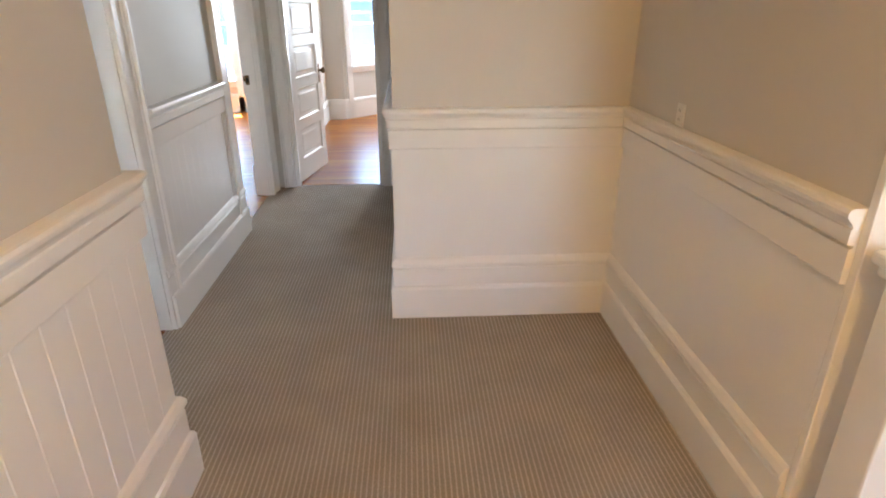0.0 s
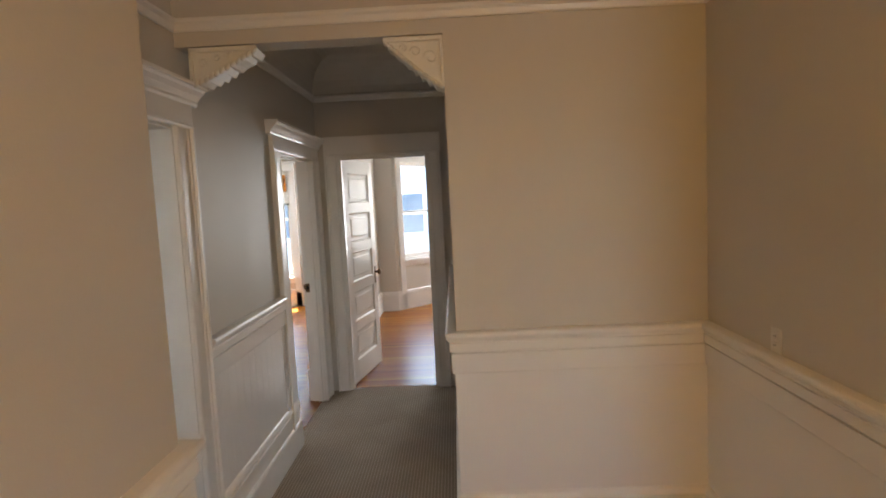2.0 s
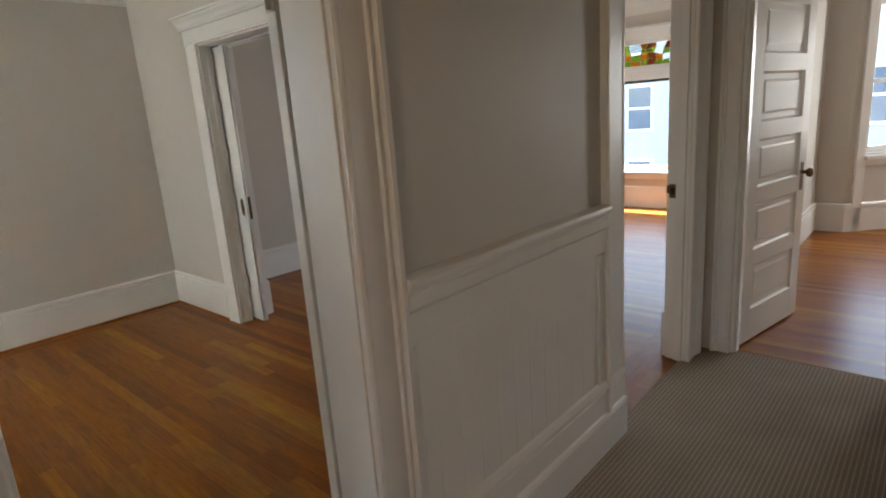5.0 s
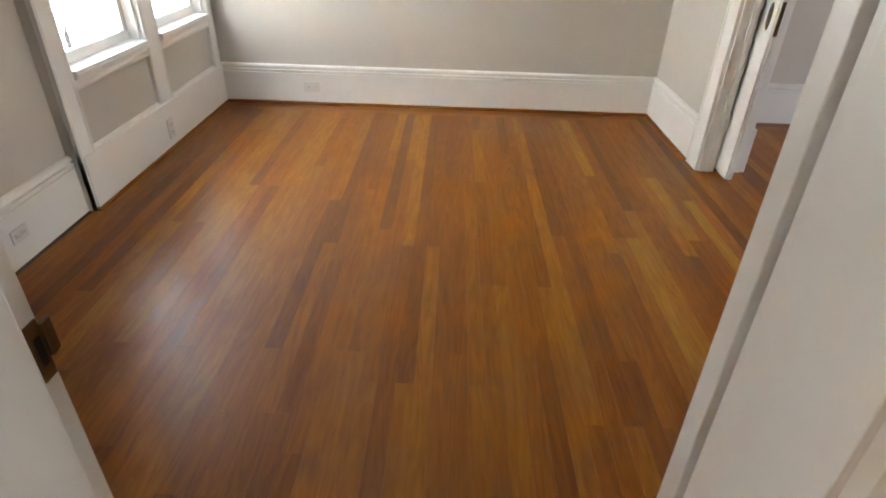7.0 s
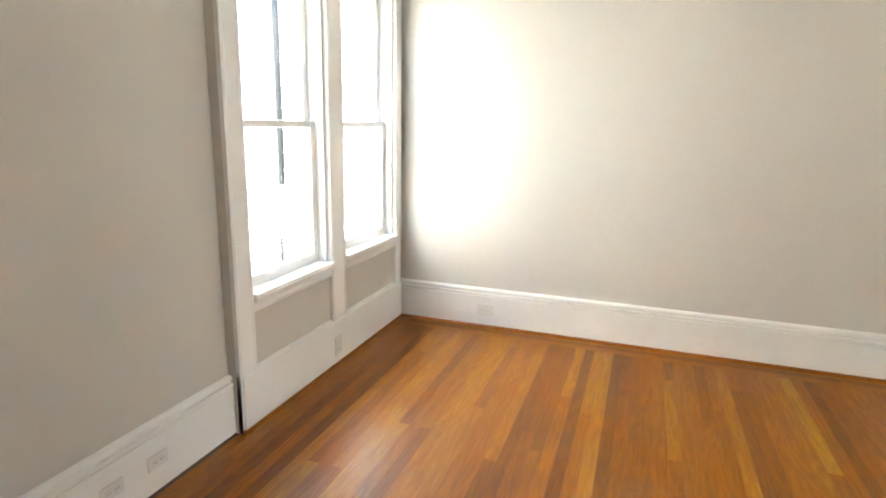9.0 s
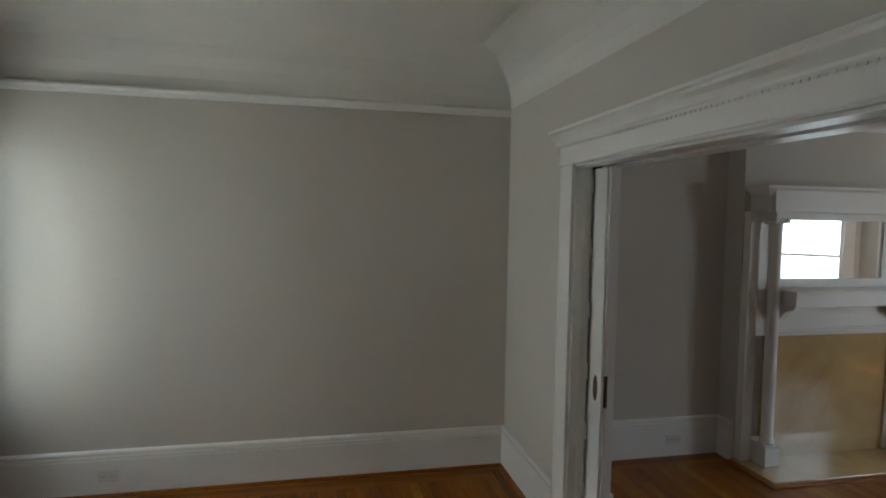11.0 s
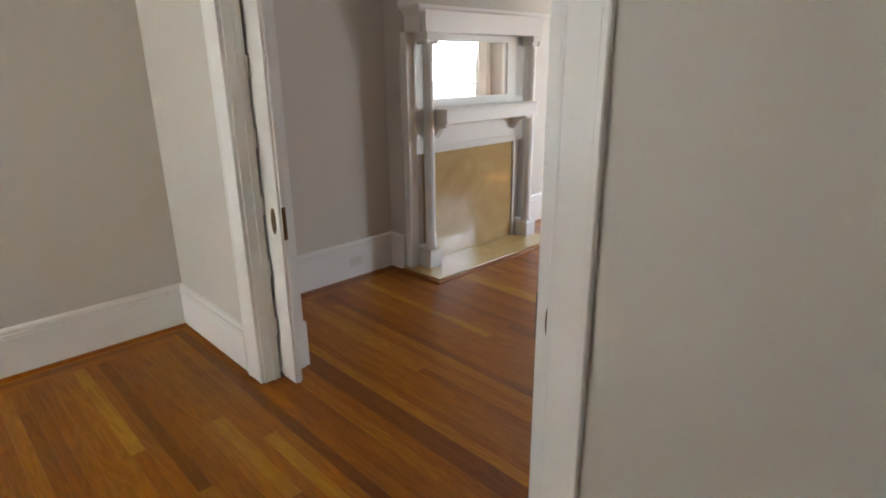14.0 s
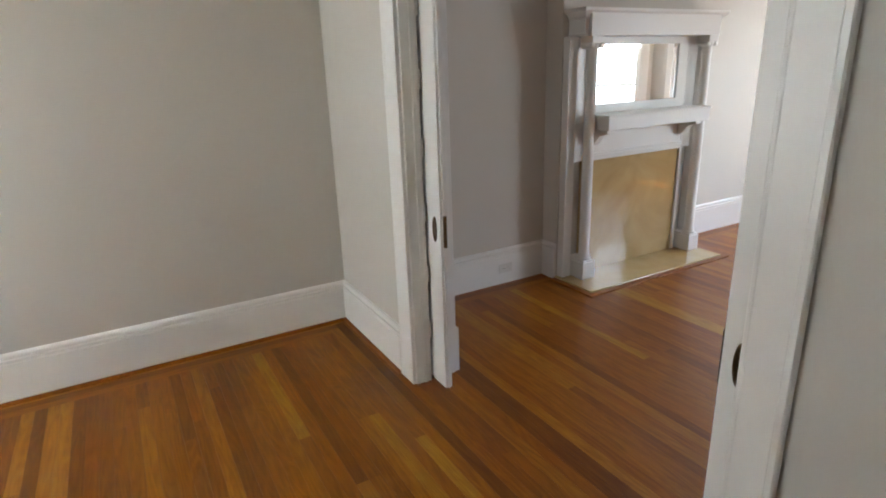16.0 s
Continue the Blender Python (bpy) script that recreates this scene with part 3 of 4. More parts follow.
# split jamb of the sliding doors, with the pocket gap between
for nm, x0, x1 in (("trim_pocket_jamb_1", PK[0] - 0.001, PK[0] + 0.012), ("trim_pocket_jamb_2", PK[1] - 0.012, PK[1] + 0.001)):
    tagged(boxes(nm, TRIM, [(x0, x1, YP, YP + 0.088, 0, PK[2]), (x0, x1, YP2 - 0.088, YP2, 0, PK[2]),
                            (x0 - 0.007, x1 + 0.007, YP + 0.048, YP + 0.060, 0, PK[2]), (x0 - 0.003, x1 + 0.003, YP + 0.078, YP + 0.0875, 0, PK[2]), (x0 - 0.004, x1 + 0.004, YP2 - 0.086, YP2 - 0.070, 0, PK[2])], bevel=0.002),
           "white painted split jamb with the slot of the sliding door", "door jamb", kind="structure")
tagged(boxes("trim_pocket_head", TRIM, [(PK[0], PK[1], YP, YP + 0.09, PK[2] - 0.012, PK[2] + 0.001), (PK[0], PK[1], YP2 - 0.09, YP2, PK[2] - 0.012, PK[2] + 0.001)], bevel=0.002),
       "white painted head jamb of the sliding doors", "door jamb", kind="structure")


# ---- doors ----
def panel_door(name, w, h, t, label, panels=5):
    """Door leaf with stacked recessed panels; hinge edge on the z axis, leaf along +x, thickness along y, from 0 to t."""
    ob = empty(name, label, "door", kind="structure")
    st, top, bot, mid = 0.105, 0.115, 0.20, 0.085
    ph = (h - top - bot - mid * (panels - 1)) / panels
    z0 = 0.012
    boxes("stile", TRIM, [(0, st, 0, t, z0, h)], ob, bevel=0.002)
    boxes("stile", TRIM, [(w - st, w, 0, t, z0, h)], ob, bevel=0.002)
    z = z0
    for i in range(panels + 1):
        rh = bot - z0 if i == 0 else (top if i == panels else mid)
        boxes("rail", TRIM, [(st, w - st, 0.0005, t - 0.0005, z, z + rh)], ob)
        z += rh
        if i < panels:
            bm = bmesh.new()
            for face, deep in ((0.0008, 0.013), (t - 0.0008, t - 0.013)):
                rings = []
                for m, y in ((0.0, face), (0.004, face), (0.007, face + (deep - face) * 0.45), (0.016, deep), (0.045, deep), (0.058, deep + (face - deep) * 0.35)):
                    rings.append([bm.verts.new(q) for q in ((st + m, y, z + m), (w - st - m, y, z + m), (w - st - m, y, z + ph - m), (st + m, y, z + ph - m))])
                for A, B in zip(rings, rings[1:]):
                    for i in range(4):
                        bm.faces.new((A[i], A[(i + 1) % 4], B[(i + 1) % 4], B[i]))
                bm.faces.new(rings[-1])
            part("panel", bm, TRIM, ob)
            z += ph
    return ob


def knob_set(door, x, z, t, side):
    """Knob and long plate on one face; side: -1 for y = 0, 1 for y = t."""
    y = 0 if side < 0 else t
    bm = bmesh.new()
    box(bm, x - 0.022, x + 0.022, y - 0.002 if side < 0 else y, y if side < 0 else y + 0.002, z - 0.11, z + 0.06, bevel=0.001)
    pl = part("lock_plate", bm, BRASS, door, "aged brass lock plate")
    bm = bmesh.new()
    prof = [(0.010, 0), (0.010, 0.022), (0.016, 0.028), (0.026, 0.036), (0.029, 0.046), (0.026, 0.056), (0.014, 0.062), (0.002, 0.063)]
    turned(bm, [(r, q if side > 0 else -q) for r, q in prof], (x, y, z), "Y")
    part("knob", bm, BRASS, door, "aged brass door knob")


def hinge(parent, x, y, z):
    bm = bmesh.new()
    turned(bm, [(0.006, z - 0.05), (0.007, z - 0.048), (0.007, z + 0.048), (0.006, z + 0.05), (0.004, z + 0.056)], (x, y, 0), "Z", 10)
    box(bm, x + 0.004, x + 0.006, y, y + 0.034, z - 0.048, z + 0.048)
    box(bm, x - 0.020, x + 0.004, y - 0.003, y, z - 0.048, z + 0.048)
    hg = part("hinge", bm, NICKEL, parent, "painted butt hinge")
    for k, dz in enumerate((-0.03, 0.0, 0.03)):
        bm = bmesh.new()
        turned(bm, [(0.0045, 0.0), (0.0045, -0.0008), (0.002, -0.0012)], (x + 0.004, y + (0.022 if k != 1 else 0.012), z + dz), "X", 8)
        part("screw", bm, DARK, hg, "dark screw head")


bed_door = panel_door("door_bedroom", 0.745, 2.0, 0.044, "white painted five-panel wooden bedroom door standing open")
knob_set(bed_door, 0.69, 0.93, 0.044, -1)
knob_set(bed_door, 0.69, 0.93, 0.044, 1)
for z in (0.3, 1.02, 1.75):
    hinge(bed_door, -0.006, 0.0, z)
bed_door.matrix_world = pose(D3[0] + 0.025, YD + 0.10, 0, 0, 0, 79)
din_door = panel_door("door_dining", D1[1] - D1[0] - 0.05, 1.97, 0.036, "white painted panel door swung fully open into the dining room")
for z in (0.27, 1.74):
    hinge(din_door, -0.006, 0.0, z)
din_door.matrix_world = pose(XD - 0.030, D1[1] - 0.012, 0, 0, 0, 91)


def sliding_leaf(name, xe, sg, label):
    """A sliding door leaf that shows only its leading end; sg: the way into the pocket."""
    ob = empty(name, label, "door", kind="structure")
    y0, y1 = YP + 0.100, YP + 0.140
    boxes("stile", TRIM, [(*sorted((xe, xe + sg * 0.13)), y0, y1, 0.012, PK[2] - 0.02)], ob, bevel=0.003)
    boxes("leaf", TRIM, [(*sorted((xe + sg * 0.13, xe + sg * 0.92)), y0 + 0.008, y1 - 0.008, 0.012, PK[2] - 0.02)], ob)
    boxes("meeting_bead", TRIM, [(*sorted((xe, xe - sg * 0.010)), y0 + 0.012, y1 - 0.012, 0.014, PK[2] - 0.022)], ob, bevel=0.003)
    bm = bmesh.new()
    turned(bm, [(0.034, 0), (0.034, -0.003), (0.028, -0.004), (0.024, 0.0)], (0, 0, 0), "Y", 28)
    bmesh.ops.scale(bm, vec=(0.62, 1, 1.9), verts=bm.verts)
    bmesh.ops.translate(bm, vec=(xe + sg * 0.053, y0 - 0.0005, 0.875), verts=bm.verts)
    part("flush_pull", bm, BRASS, ob, "oval aged brass flush pull")
    bm = bmesh.new()
    box(bm, *sorted((xe - sg * 0.010, xe - sg * 0.0125)), y0 + 0.010, y1 - 0.010, 0.79, 0.95, bevel=0.001)
    part("edge_plate", bm, BRASS, ob, "aged brass lock plate on the leading edge")
    return ob


sliding_leaf("door_sliding_left", -3.99, -1, "white painted sliding door leaf pushed almost into the wall")
sliding_leaf("door_sliding_right", -2.495, 1, "white painted sliding door leaf with an oval brass pull")
# Black sheet behind the slot puts the pocket's shade into colour
tagged(boxes("pocket_shade_sheet", DARK, [(PK[0] - 0.9, PK[0] - 0.006, YP2 - 0.088, YP2 - 0.0865, 0, PK[2])]), "near-black sheet standing for the shade in the sliding door slot", "gap", kind="structure")


for z in (0.30, 0.62, 0.94, 1.26, 1.58, 1.90):
    tagged(boxes("trim_pocket_guide", TRIM, [(PK[0] + 0.002, PK[0] + 0.012, YP + 0.0865, YP + 0.0995, z - 0.045, z + 0.045)]), "small white guide block in the slot", "guide block", kind="structure")


def strike(name, x0, x1, y, z, label, sg):
    ob = empty(name, label, "strike plate")
    boxes("plate", BRASS, [(x0, x1, *sorted((y, y + sg * 0.002)), z - 0.036, z + 0.036)], ob, bevel=0.0008)
    boxes("lip", BRASS, [(x0 - 0.012, x0 + 0.002, *sorted((y, y + sg * 0.007)), z - 0.012, z + 0.03)], ob, bevel=0.001)
    boxes("keeper_hole", DARK, [(x0 + 0.005, x1 - 0.005, *sorted((y + sg * 0.001, y + sg * 0.0026)), z - 0.018, z + 0.018)], ob)


strike("strike_plate", XD + 0.002, XD + 0.021, D1[0] + 0.02, 0.91, "dark aged brass strike plate let into the door jamb", 1)
strike("strike_plate", XE + 0.003, XE + 0.036, D2[1] - 0.02, 0.95, "dark aged brass strike plate on the living room jamb", -1)


# ---- arch brackets ----
def bracket(name, x, sg, w, h):
    """Carved plaster corner bracket of the arch; sg: the way to the middle of the opening."""
    ob = empty(name, "cream painted carved plaster scroll bracket in the corner of the opening", "bracket", group="arch brackets")
    y0, y1 = YA - 0.012, YA + 0.125
    top = 2.285
    bm = bmesh.new()
    n = 16
    low = []
    for i in range(n + 1):
        s = i / n
        z = top - h * (1 - s ** 1.15) - 0.012 + 0.010 * math.sin(s * 46)
        low.append((x + sg * (0.004 + s * w), z))
    ring = [(x + sg * 0.004, top)] + low + [(x + sg * (w + 0.004), top)]
    fr = [bm.verts.new((px, y0 + 0.012, pz)) for px, pz in ring]
    bk = [bm.verts.new((px, y1, pz)) for px, pz in ring]
    k = len(ring)
    for i in range(k):
        bm.faces.new((fr[i], fr[(i + 1) % k], bk[(i + 1) % k], bk[i]))
    bm.faces.new(fr)
    bm.faces.new(bk[::-1])
    part("bracket_body", bm, PLASTER, ob)
    bm = bmesh.new()
    box(bm, *sorted((x, x + sg * (w + 0.01))), y0 - 0.004, y0 + 0.012, top - 0.012, top + 0.006, bevel=0.002)
    box(bm, *sorted((x, x + sg * 0.014)), y0 - 0.004, y0 + 0.012, top - h - 0.01, top, bevel=0.002)
    part("border", bm, PLASTER, ob)
    for i in range(12):
        s = (i + 0.5) / 12
        bm = bmesh.new()
        bmesh.ops.create_icosphere(bm, subdivisions=2, radius=0.015)
        bmesh.ops.scale(bm, vec=(0.75, 1.3, 1.25), verts=bm.verts)
        bmesh.ops.rotate(bm, verts=bm.verts, matrix=Matrix.Rotation(sg * 0.7, 3, "Y"))
        bmesh.ops.translate(bm, vec=(x + sg * (0.008 + s * w), y0 + 0.012, top - h * (1 - s ** 1.15) - 0.006), verts=bm.verts)
        part("leaf", bm, PLASTER, ob)
    for cx, cz, r in ((0.052, -0.40 * h, 0.165 * h), (0.115, -0.26 * h, 0.12 * h), (0.165, -0.19 * h, 0.09 * h)):
        bm = bmesh.new()
        pts = []
        for i in range(40):
            a = i / 39 * 4.2 * math.pi / 2
            rr = r * (1 - 0.7 * i / 39)
            pts.append(Vector((x + sg * (cx + rr * math.cos(a)), y0 + 0.010, top + cz + rr * math.sin(a))))
        rings = []
        for i, p in enumerate(pts):
            d = (pts[min(i + 1, 39)] - pts[max(i - 1, 0)]).normalized()
            nrm = Vector((-d.z, 0, d.x))
            q = 0.0045
            rings.append([bm.verts.new(p + nrm * q * math.cos(a) + Vector((0, -1, 0)) * q * 1.5 * math.sin(a)) for a in [math.pi * 2 * j / 6 for j in range(6)]])
        for A, B in zip(rings, rings[1:]):
            for j in range(6):
                bm.faces.new((A[j], A[(j + 1) % 6], B[(j + 1) % 6], B[j]))
        part("scroll", bm, PLASTER, ob)


bracket("arch_bracket", XH + 0.062, 1, 0.275, 0.135)
bracket("arch_bracket", XC, -1, 0.235, 0.195)


# ---- windows ----
def sash_window(name, o, u, v, w, z0, z1, rail, label, shade=0.0, deep=0.05, single=False):
    """Double-hung window in an opening. o: a lower corner in plan, u: along the wall, v: into the room; width w."""
    o, u, v = Vector((*o, 0)), Vector((*u, 0)).normalized(), Vector((*v, 0)).normalized()
    ob = empty(name, label, "window", kind="structure")

    def bx(nm, s0, s1, d0, d1, a, b, mat=TRIM, bev=0.003, lab=""):
        bm = bmesh.new()
        box(bm, s0, s1, d0, d1, a, b, bevel=bev)
        M = Matrix(((u.x, v.x, 0, o.x), (u.y, v.y, 0, o.y), (0, 0, 1, 0), (0, 0, 0, 1)))
        bmesh.ops.transform(bm, matrix=M, verts=bm.verts)
        return part(nm, bm, mat, ob, lab)
    f = 0.022
    bx("frame_side", 0, f, -0.15, 0, z0, z1)
    bx("frame_side", w - f, w, -0.15, 0, z0, z1)
    bx("frame_head", f, w - f, -0.15, 0, z1 - f, z1)
    bx("frame_foot", f, w - f, -0.15, -0.01, z0, z0 + f)
    s = 0.042
    for nm, a, b, d in (("lower_sash", z0 + f, rail + 0.018, -deep - 0.035), ("upper_sash", rail - 0.018, z1 - f, -deep - 0.075))[:1 if single else 2]:
        b = min(b, z1 - f)
        sash = bx(nm, f, f + s, d, d + 0.034, a, b)
        for q in ((w - f - s, w - f, a, b), (f + s, w - f - s, a, a + (0.06 if nm == "lower_sash" else 0.034)), (f + s, w - f - s, b - 0.034, b)):
            r = bx("sash_bar", q[0], q[1], d, d + 0.034, q[2], q[3])
            r.parent = sash
        g = bx("pane", f + s - 0.004, w - f - s + 0.004, d + 0.015, d + 0.018, a + 0.03, b - 0.03, GLASS, 0)
        g.parent = sash
        g.visible_shadow = False
    if shade:
        bx("roller_shade", f, w - f, -0.045, -0.020, z1 - f - shade, z1 - f, SHADE, 0.008, "dark rolled window shade")
    return ob


for nm, (x0, x1) in zip(("window_1", "window_2"), WIN):
    sash_window(nm, (x1, YS), (-1, 0), (0, 1), x1 - x0, WZ[0] + 0.02, WZ[1], 1.385, "white painted double-hung sash window, bright daylight behind", 0.05)
wc = empty("trim_window_dining", "white painted casing, mullion and sills round the paired windows", "window casing", kind="structure")
for a, b in ((-3.48, -3.36), (-4.33, -4.17), (XF + 0.026, -5.04)):
    bm = bmesh.new()
    prism(bm, [(a, YS), (a, YS + 0.022), (a + 0.012, YS + 0.028), (a + 0.022, YS + 0.022), (b - 0.022, YS + 0.022), (b - 0.012, YS + 0.028), (b, YS + 0.022), (b, YS)], 0.27 if a < -3.5 else 0.0, 2.26)
    part("upright", bm, TRIM, wc)
for x0, x1 in WIN:
    bm = bmesh.new()
    sweep(bm, [(-0.05, 0.545), (0.020, 0.545), (0.024, 0.560), (0.020, 0.577), (0.022, 0.590), (0.040, 0.595), (0.044, 0.613), (0.040, 0.631), (-0.05, 0.637)], [(x0, YS), (x1, YS)])
    part("sill", bm, TRIM, wc)
bm = bmesh.new()
sweep(bm, [(0, 2.24), (0.026, 2.24), (0.026, 2.36), (0.034, 2.372), (0.048, 2.392), (0.052, 2.404), (0, 2.404)], [(XF + 0.03, YS), (-3.34, YS)])
part("head", bm, TRIM, wc)
tagged(boxes("baseboard_dining_bay", TRIM, [(XF + 0.03, -3.37, YS, YS + 0.033, 0, 0.268)], bevel=0.004), "white painted proud baseboard under the windows", "baseboard", kind="structure")


def wall_on(name, a, b, t, holes, label, mat=PAINT):
    """A straight wall between two plan points, the room on its left; holes along it (s0, s1, z0, z1)."""
    a, b = Vector((*a, 0)), Vector((*b, 0))
    u = (b - a).normalized()
    v = Vector((-u.y, u.x, 0))
    bm = bmesh.new()
    for it in wall_pieces("x", -t, 0, 0, (b - a).length, 0, H, holes):
        box(bm, *it)
    bmesh.ops.transform(bm, matrix=Matrix(((u.x, v.x, 0, a.x), (u.y, v.y, 0, a.y), (0, 0, 1, 0), (0, 0, 0, 1))), verts=bm.verts)
    tagged(part(name, bm, mat), label, "wall", kind="structure")
    return a, u, v


def framed(name, a, u, v, s0, s1, z0, z1, label, foot=0.0):
    """Casing, sill and apron round a window in a wall."""
    ob = empty(name, label, "window casing", kind="structure")
    M = Matrix(((u.x, v.x, 0, a.x), (u.y, v.y, 0, a.y), (0, 0, 1, 0), (0, 0, 0, 1)))
    w = 0.095
    for nm, q in (("upright", (s0 - w, s0, 0, 0.024, foot, z1)), ("upright", (s1, s1 + w, 0, 0.024, foot, z1)), ("head", (s0 - w, s1 + w, 0, 0.026, z1, z1 + 0.11)),
                  ("crown", (s0 - w - 0.03, s1 + w + 0.03, 0, 0.055, z1 + 0.11, z1 + 0.145)), ("sill", (s0 - 0.01, s1 + 0.01, -0.06, 0.045, z0 - 0.035, z0)), ("apron", (s0, s1, 0, 0.018, z0 - 0.10, z0 - 0.036))):
        bm = bmesh.new()
        box(bm, *q, bevel=0.004)
        bmesh.ops.transform(bm, matrix=M, verts=bm.verts)
        part(nm, bm, TRIM, ob)
    return ob


# ---- living room front, with its bay ----
a, u, v = wall_on("wall_living_front", (-2.35, YL), (-4.1, YL), 0.15, [(0.35, 1.45, 0.48, 2.17)], "greige painted front wall with a tall window and a stained-glass transom")
sash_window("window_3", (a + u * 0.35)[:2], u[:2], v[:2], 1.1, 0.48, 1.68, 1.70, "bright white painted window facing the street", 0.03, single=True)
framed("trim_window_3", a, u, v, 0.35, 1.45, 0.48, 2.17, "white painted casing round the window and its transom")
bm = bmesh.new()
box(bm, 0.35, 1.45, -0.14, 0.02, 1.68, 1.78, bevel=0.004)
bmesh.ops.transform(bm, matrix=Matrix(((u.x, v.x, 0, a.x), (u.y, v.y, 0, a.y), (0, 0, 1, 0), (0, 0, 0, 1))), verts=bm.verts)
tagged(part("trim_transom_bar", bm, TRIM), "white painted bar between window and transom", "trim", kind="structure")
tr = empty("window_transom", "stained-glass transom of amber, green and brown pieces in a white frame", "window", kind="structure")


def in_wall(bm, a, u, v):
    bmesh.ops.transform(bm, matrix=Matrix(((u.x, v.x, 0, a.x), (u.y, v.y, 0, a.y), (0, 0, 1, 0), (0, 0, 0, 1))), verts=bm.verts)


for q in ((0.35, 0.41, 1.78, 2.17), (1.39, 1.45, 1.78, 2.17), (0.41, 1.39, 1.78, 1.84), (0.41, 1.39, 2.11, 2.17)):
    bm = bmesh.new()
    box(bm, q[0], q[1], -0.10, -0.03, q[2], q[3], bevel=0.004)
    in_wall(bm, a, u, v)
    part("frame_bar", bm, TRIM, tr)
rg = random.Random(5)
NI, NJ = 9, 4
gp = [[(0.412 + 0.976 * k / NI + (rg.uniform(-0.034, 0.034) if 0 < k < NI else 0), 1.842 + 0.266 * q / NJ + (rg.uniform(-0.024, 0.024) if 0 < q < NJ else 0)) for q in range(NJ + 1)] for k in range(NI + 1)]
cames = bmesh.new()
for k in range(NI):
    for q in range(NJ):
        ring = [gp[k][q], gp[k + 1][q], gp[k + 1][q + 1], gp[k][q + 1]]
        bm = bmesh.new()
        lo = [bm.verts.new((x, -0.066, z)) for x, z in ring]
        hi = [bm.verts.new((x, -0.062, z)) for x, z in ring]
        bm.faces.new(lo)
        bm.faces.new(hi[::-1])
        for e in range(4):
            bm.faces.new((lo[e], hi[e], hi[(e + 1) % 4], lo[(e + 1) % 4]))
        in_wall(bm, a, u, v)
        g = part("glass_piece", bm, rg.choice((AMBER, AMBER, GREEN, GREEN, CLEAR, CLEAR, RED)), tr)
        g.visible_shadow = False
        for (x0, z0), (x1, z1) in ((ring[0], ring[1]), (ring[0], ring[3])):
            b2 = bmesh.new()
            ln = math.hypot(x1 - x0, z1 - z0)
            box(b2, 0, ln, -0.0685, -0.0595, -0.0025, 0.0025)
            bmesh.ops.rotate(b2, verts=b2.verts, matrix=Matrix.Rotation(-math.atan2(z1 - z0, x1 - x0), 3, "Y"))
            bmesh.ops.translate(b2, vec=(x0, 0, z0), verts=b2.verts)
            tmp = bpy.data.meshes.new("came_piece")
            b2.to_mesh(tmp)
            b2.free()
            cames.from_mesh(tmp)
            bpy.data.meshes.remove(tmp)
in_wall(cames, a, u, v)
part("lead_came", cames, METAL, tr, "dark lead strips between the glass")
bm = bmesh.new()
turned(bm, [(0.055, -0.059), (0.055, -0.056)], (0.412 + 4 * 0.122, 0, 1.975), "Y", 24)
in_wall(bm, a, u, v)
part("round_jewel", bm, CLEAR, tr, "clear round glass in the middle").visible_shadow = False
a, u, v = wall_on("wall_living_bay", (XE, 8.55), (-2.35, YL), 0.15, [(0.32, 1.27, 0.56, 2.2)], "greige painted angled bay wall with a window")
sash_window("window_4", (a + u * 0.32)[:2], u[:2], v[:2], 0.95, 0.56, 2.2, 1.30, "white painted double-hung bay window, bright sky behind")
framed("trim_window_4", a, u, v, 0.32, 1.27, 0.56, 2.2, "white painted casing of the bay window")
a, u, v = wall_on("wall_living_bay_far", (-4.1, YL), (XL, 8.7), 0.15, [(0.25, 1.05, 0.56, 2.2)], "greige painted angled bay wall with a window")
sash_window("window_7", (a + u * 0.25)[:2], u[:2], v[:2], 0.80, 0.56, 2.2, 1.40, "white painted double-hung bay window beside the fireplace wall")
framed("trim_window_7", a, u, v, 0.25, 1.05, 0.56, 2.2, "white painted casing of the bay window")
structure("wall_living_side", PAINT, [(XE, XE + 0.05, YD + 0.1, 8.8, 0, H)], "greige painted living room side wall")

# ---- bedroom front, with its bay ----
structure("wall_bedroom_front", PAINT, [(XB - 0.1, -0.99, YB, YB + 0.15, 0, H), (1.5, 2.6, YB, YB + 0.15, 0, H)], "pale warm painted bedroom front wall")
a, u, v = wall_on("wall_bedroom_bay", (-0.05, YB + 0.94), (-0.99, YB), 0.15, [(0.33, 1.17, 0.74, 2.18)], "pale painted angled bay wall with a sash window")
sash_window("window_5", (a + u * 0.33)[:2], u[:2], v[:2], 0.84, 0.74, 2.18, 1.44, "white painted double-hung bay window with bright daylight")
framed("trim_window_5", a, u, v, 0.33, 1.17, 0.74, 2.18, "white painted casing running down to the floor", 0.0)
a, u, v = wall_on("wall_bedroom_bay_front", (0.85, YB + 0.94), (-0.05, YB + 0.94), 0.15, [(0.1, 0.8, 0.74, 2.18)], "pale painted bay front with a sash window")
sash_window("window_6", (a + u * 0.1)[:2], u[:2], v[:2], 0.70, 0.74, 2.18, 1.44, "white painted double-hung bay window facing the street")
wall_on("wall_bedroom_bay_right", (1.5, YB), (0.85, YB + 0.94), 0.15, [], "pale painted angled bay wall")
run("baseboard_bedroom", BASE, [(0.85, YB + 0.94), (-0.05, YB + 0.94), (-0.99, YB), (XB, YB), (XB, YD + 0.12)], "white painted tall bedroom baseboard", "baseboard")
run("picture_rail_bedroom", PICTURE, [(0.85, YB + 0.94), (-0.05, YB + 0.94), (-0.99, YB), (XB, YB), (XB, YD + 0.12)], "white painted picture rail of the bedroom", "picture rail")


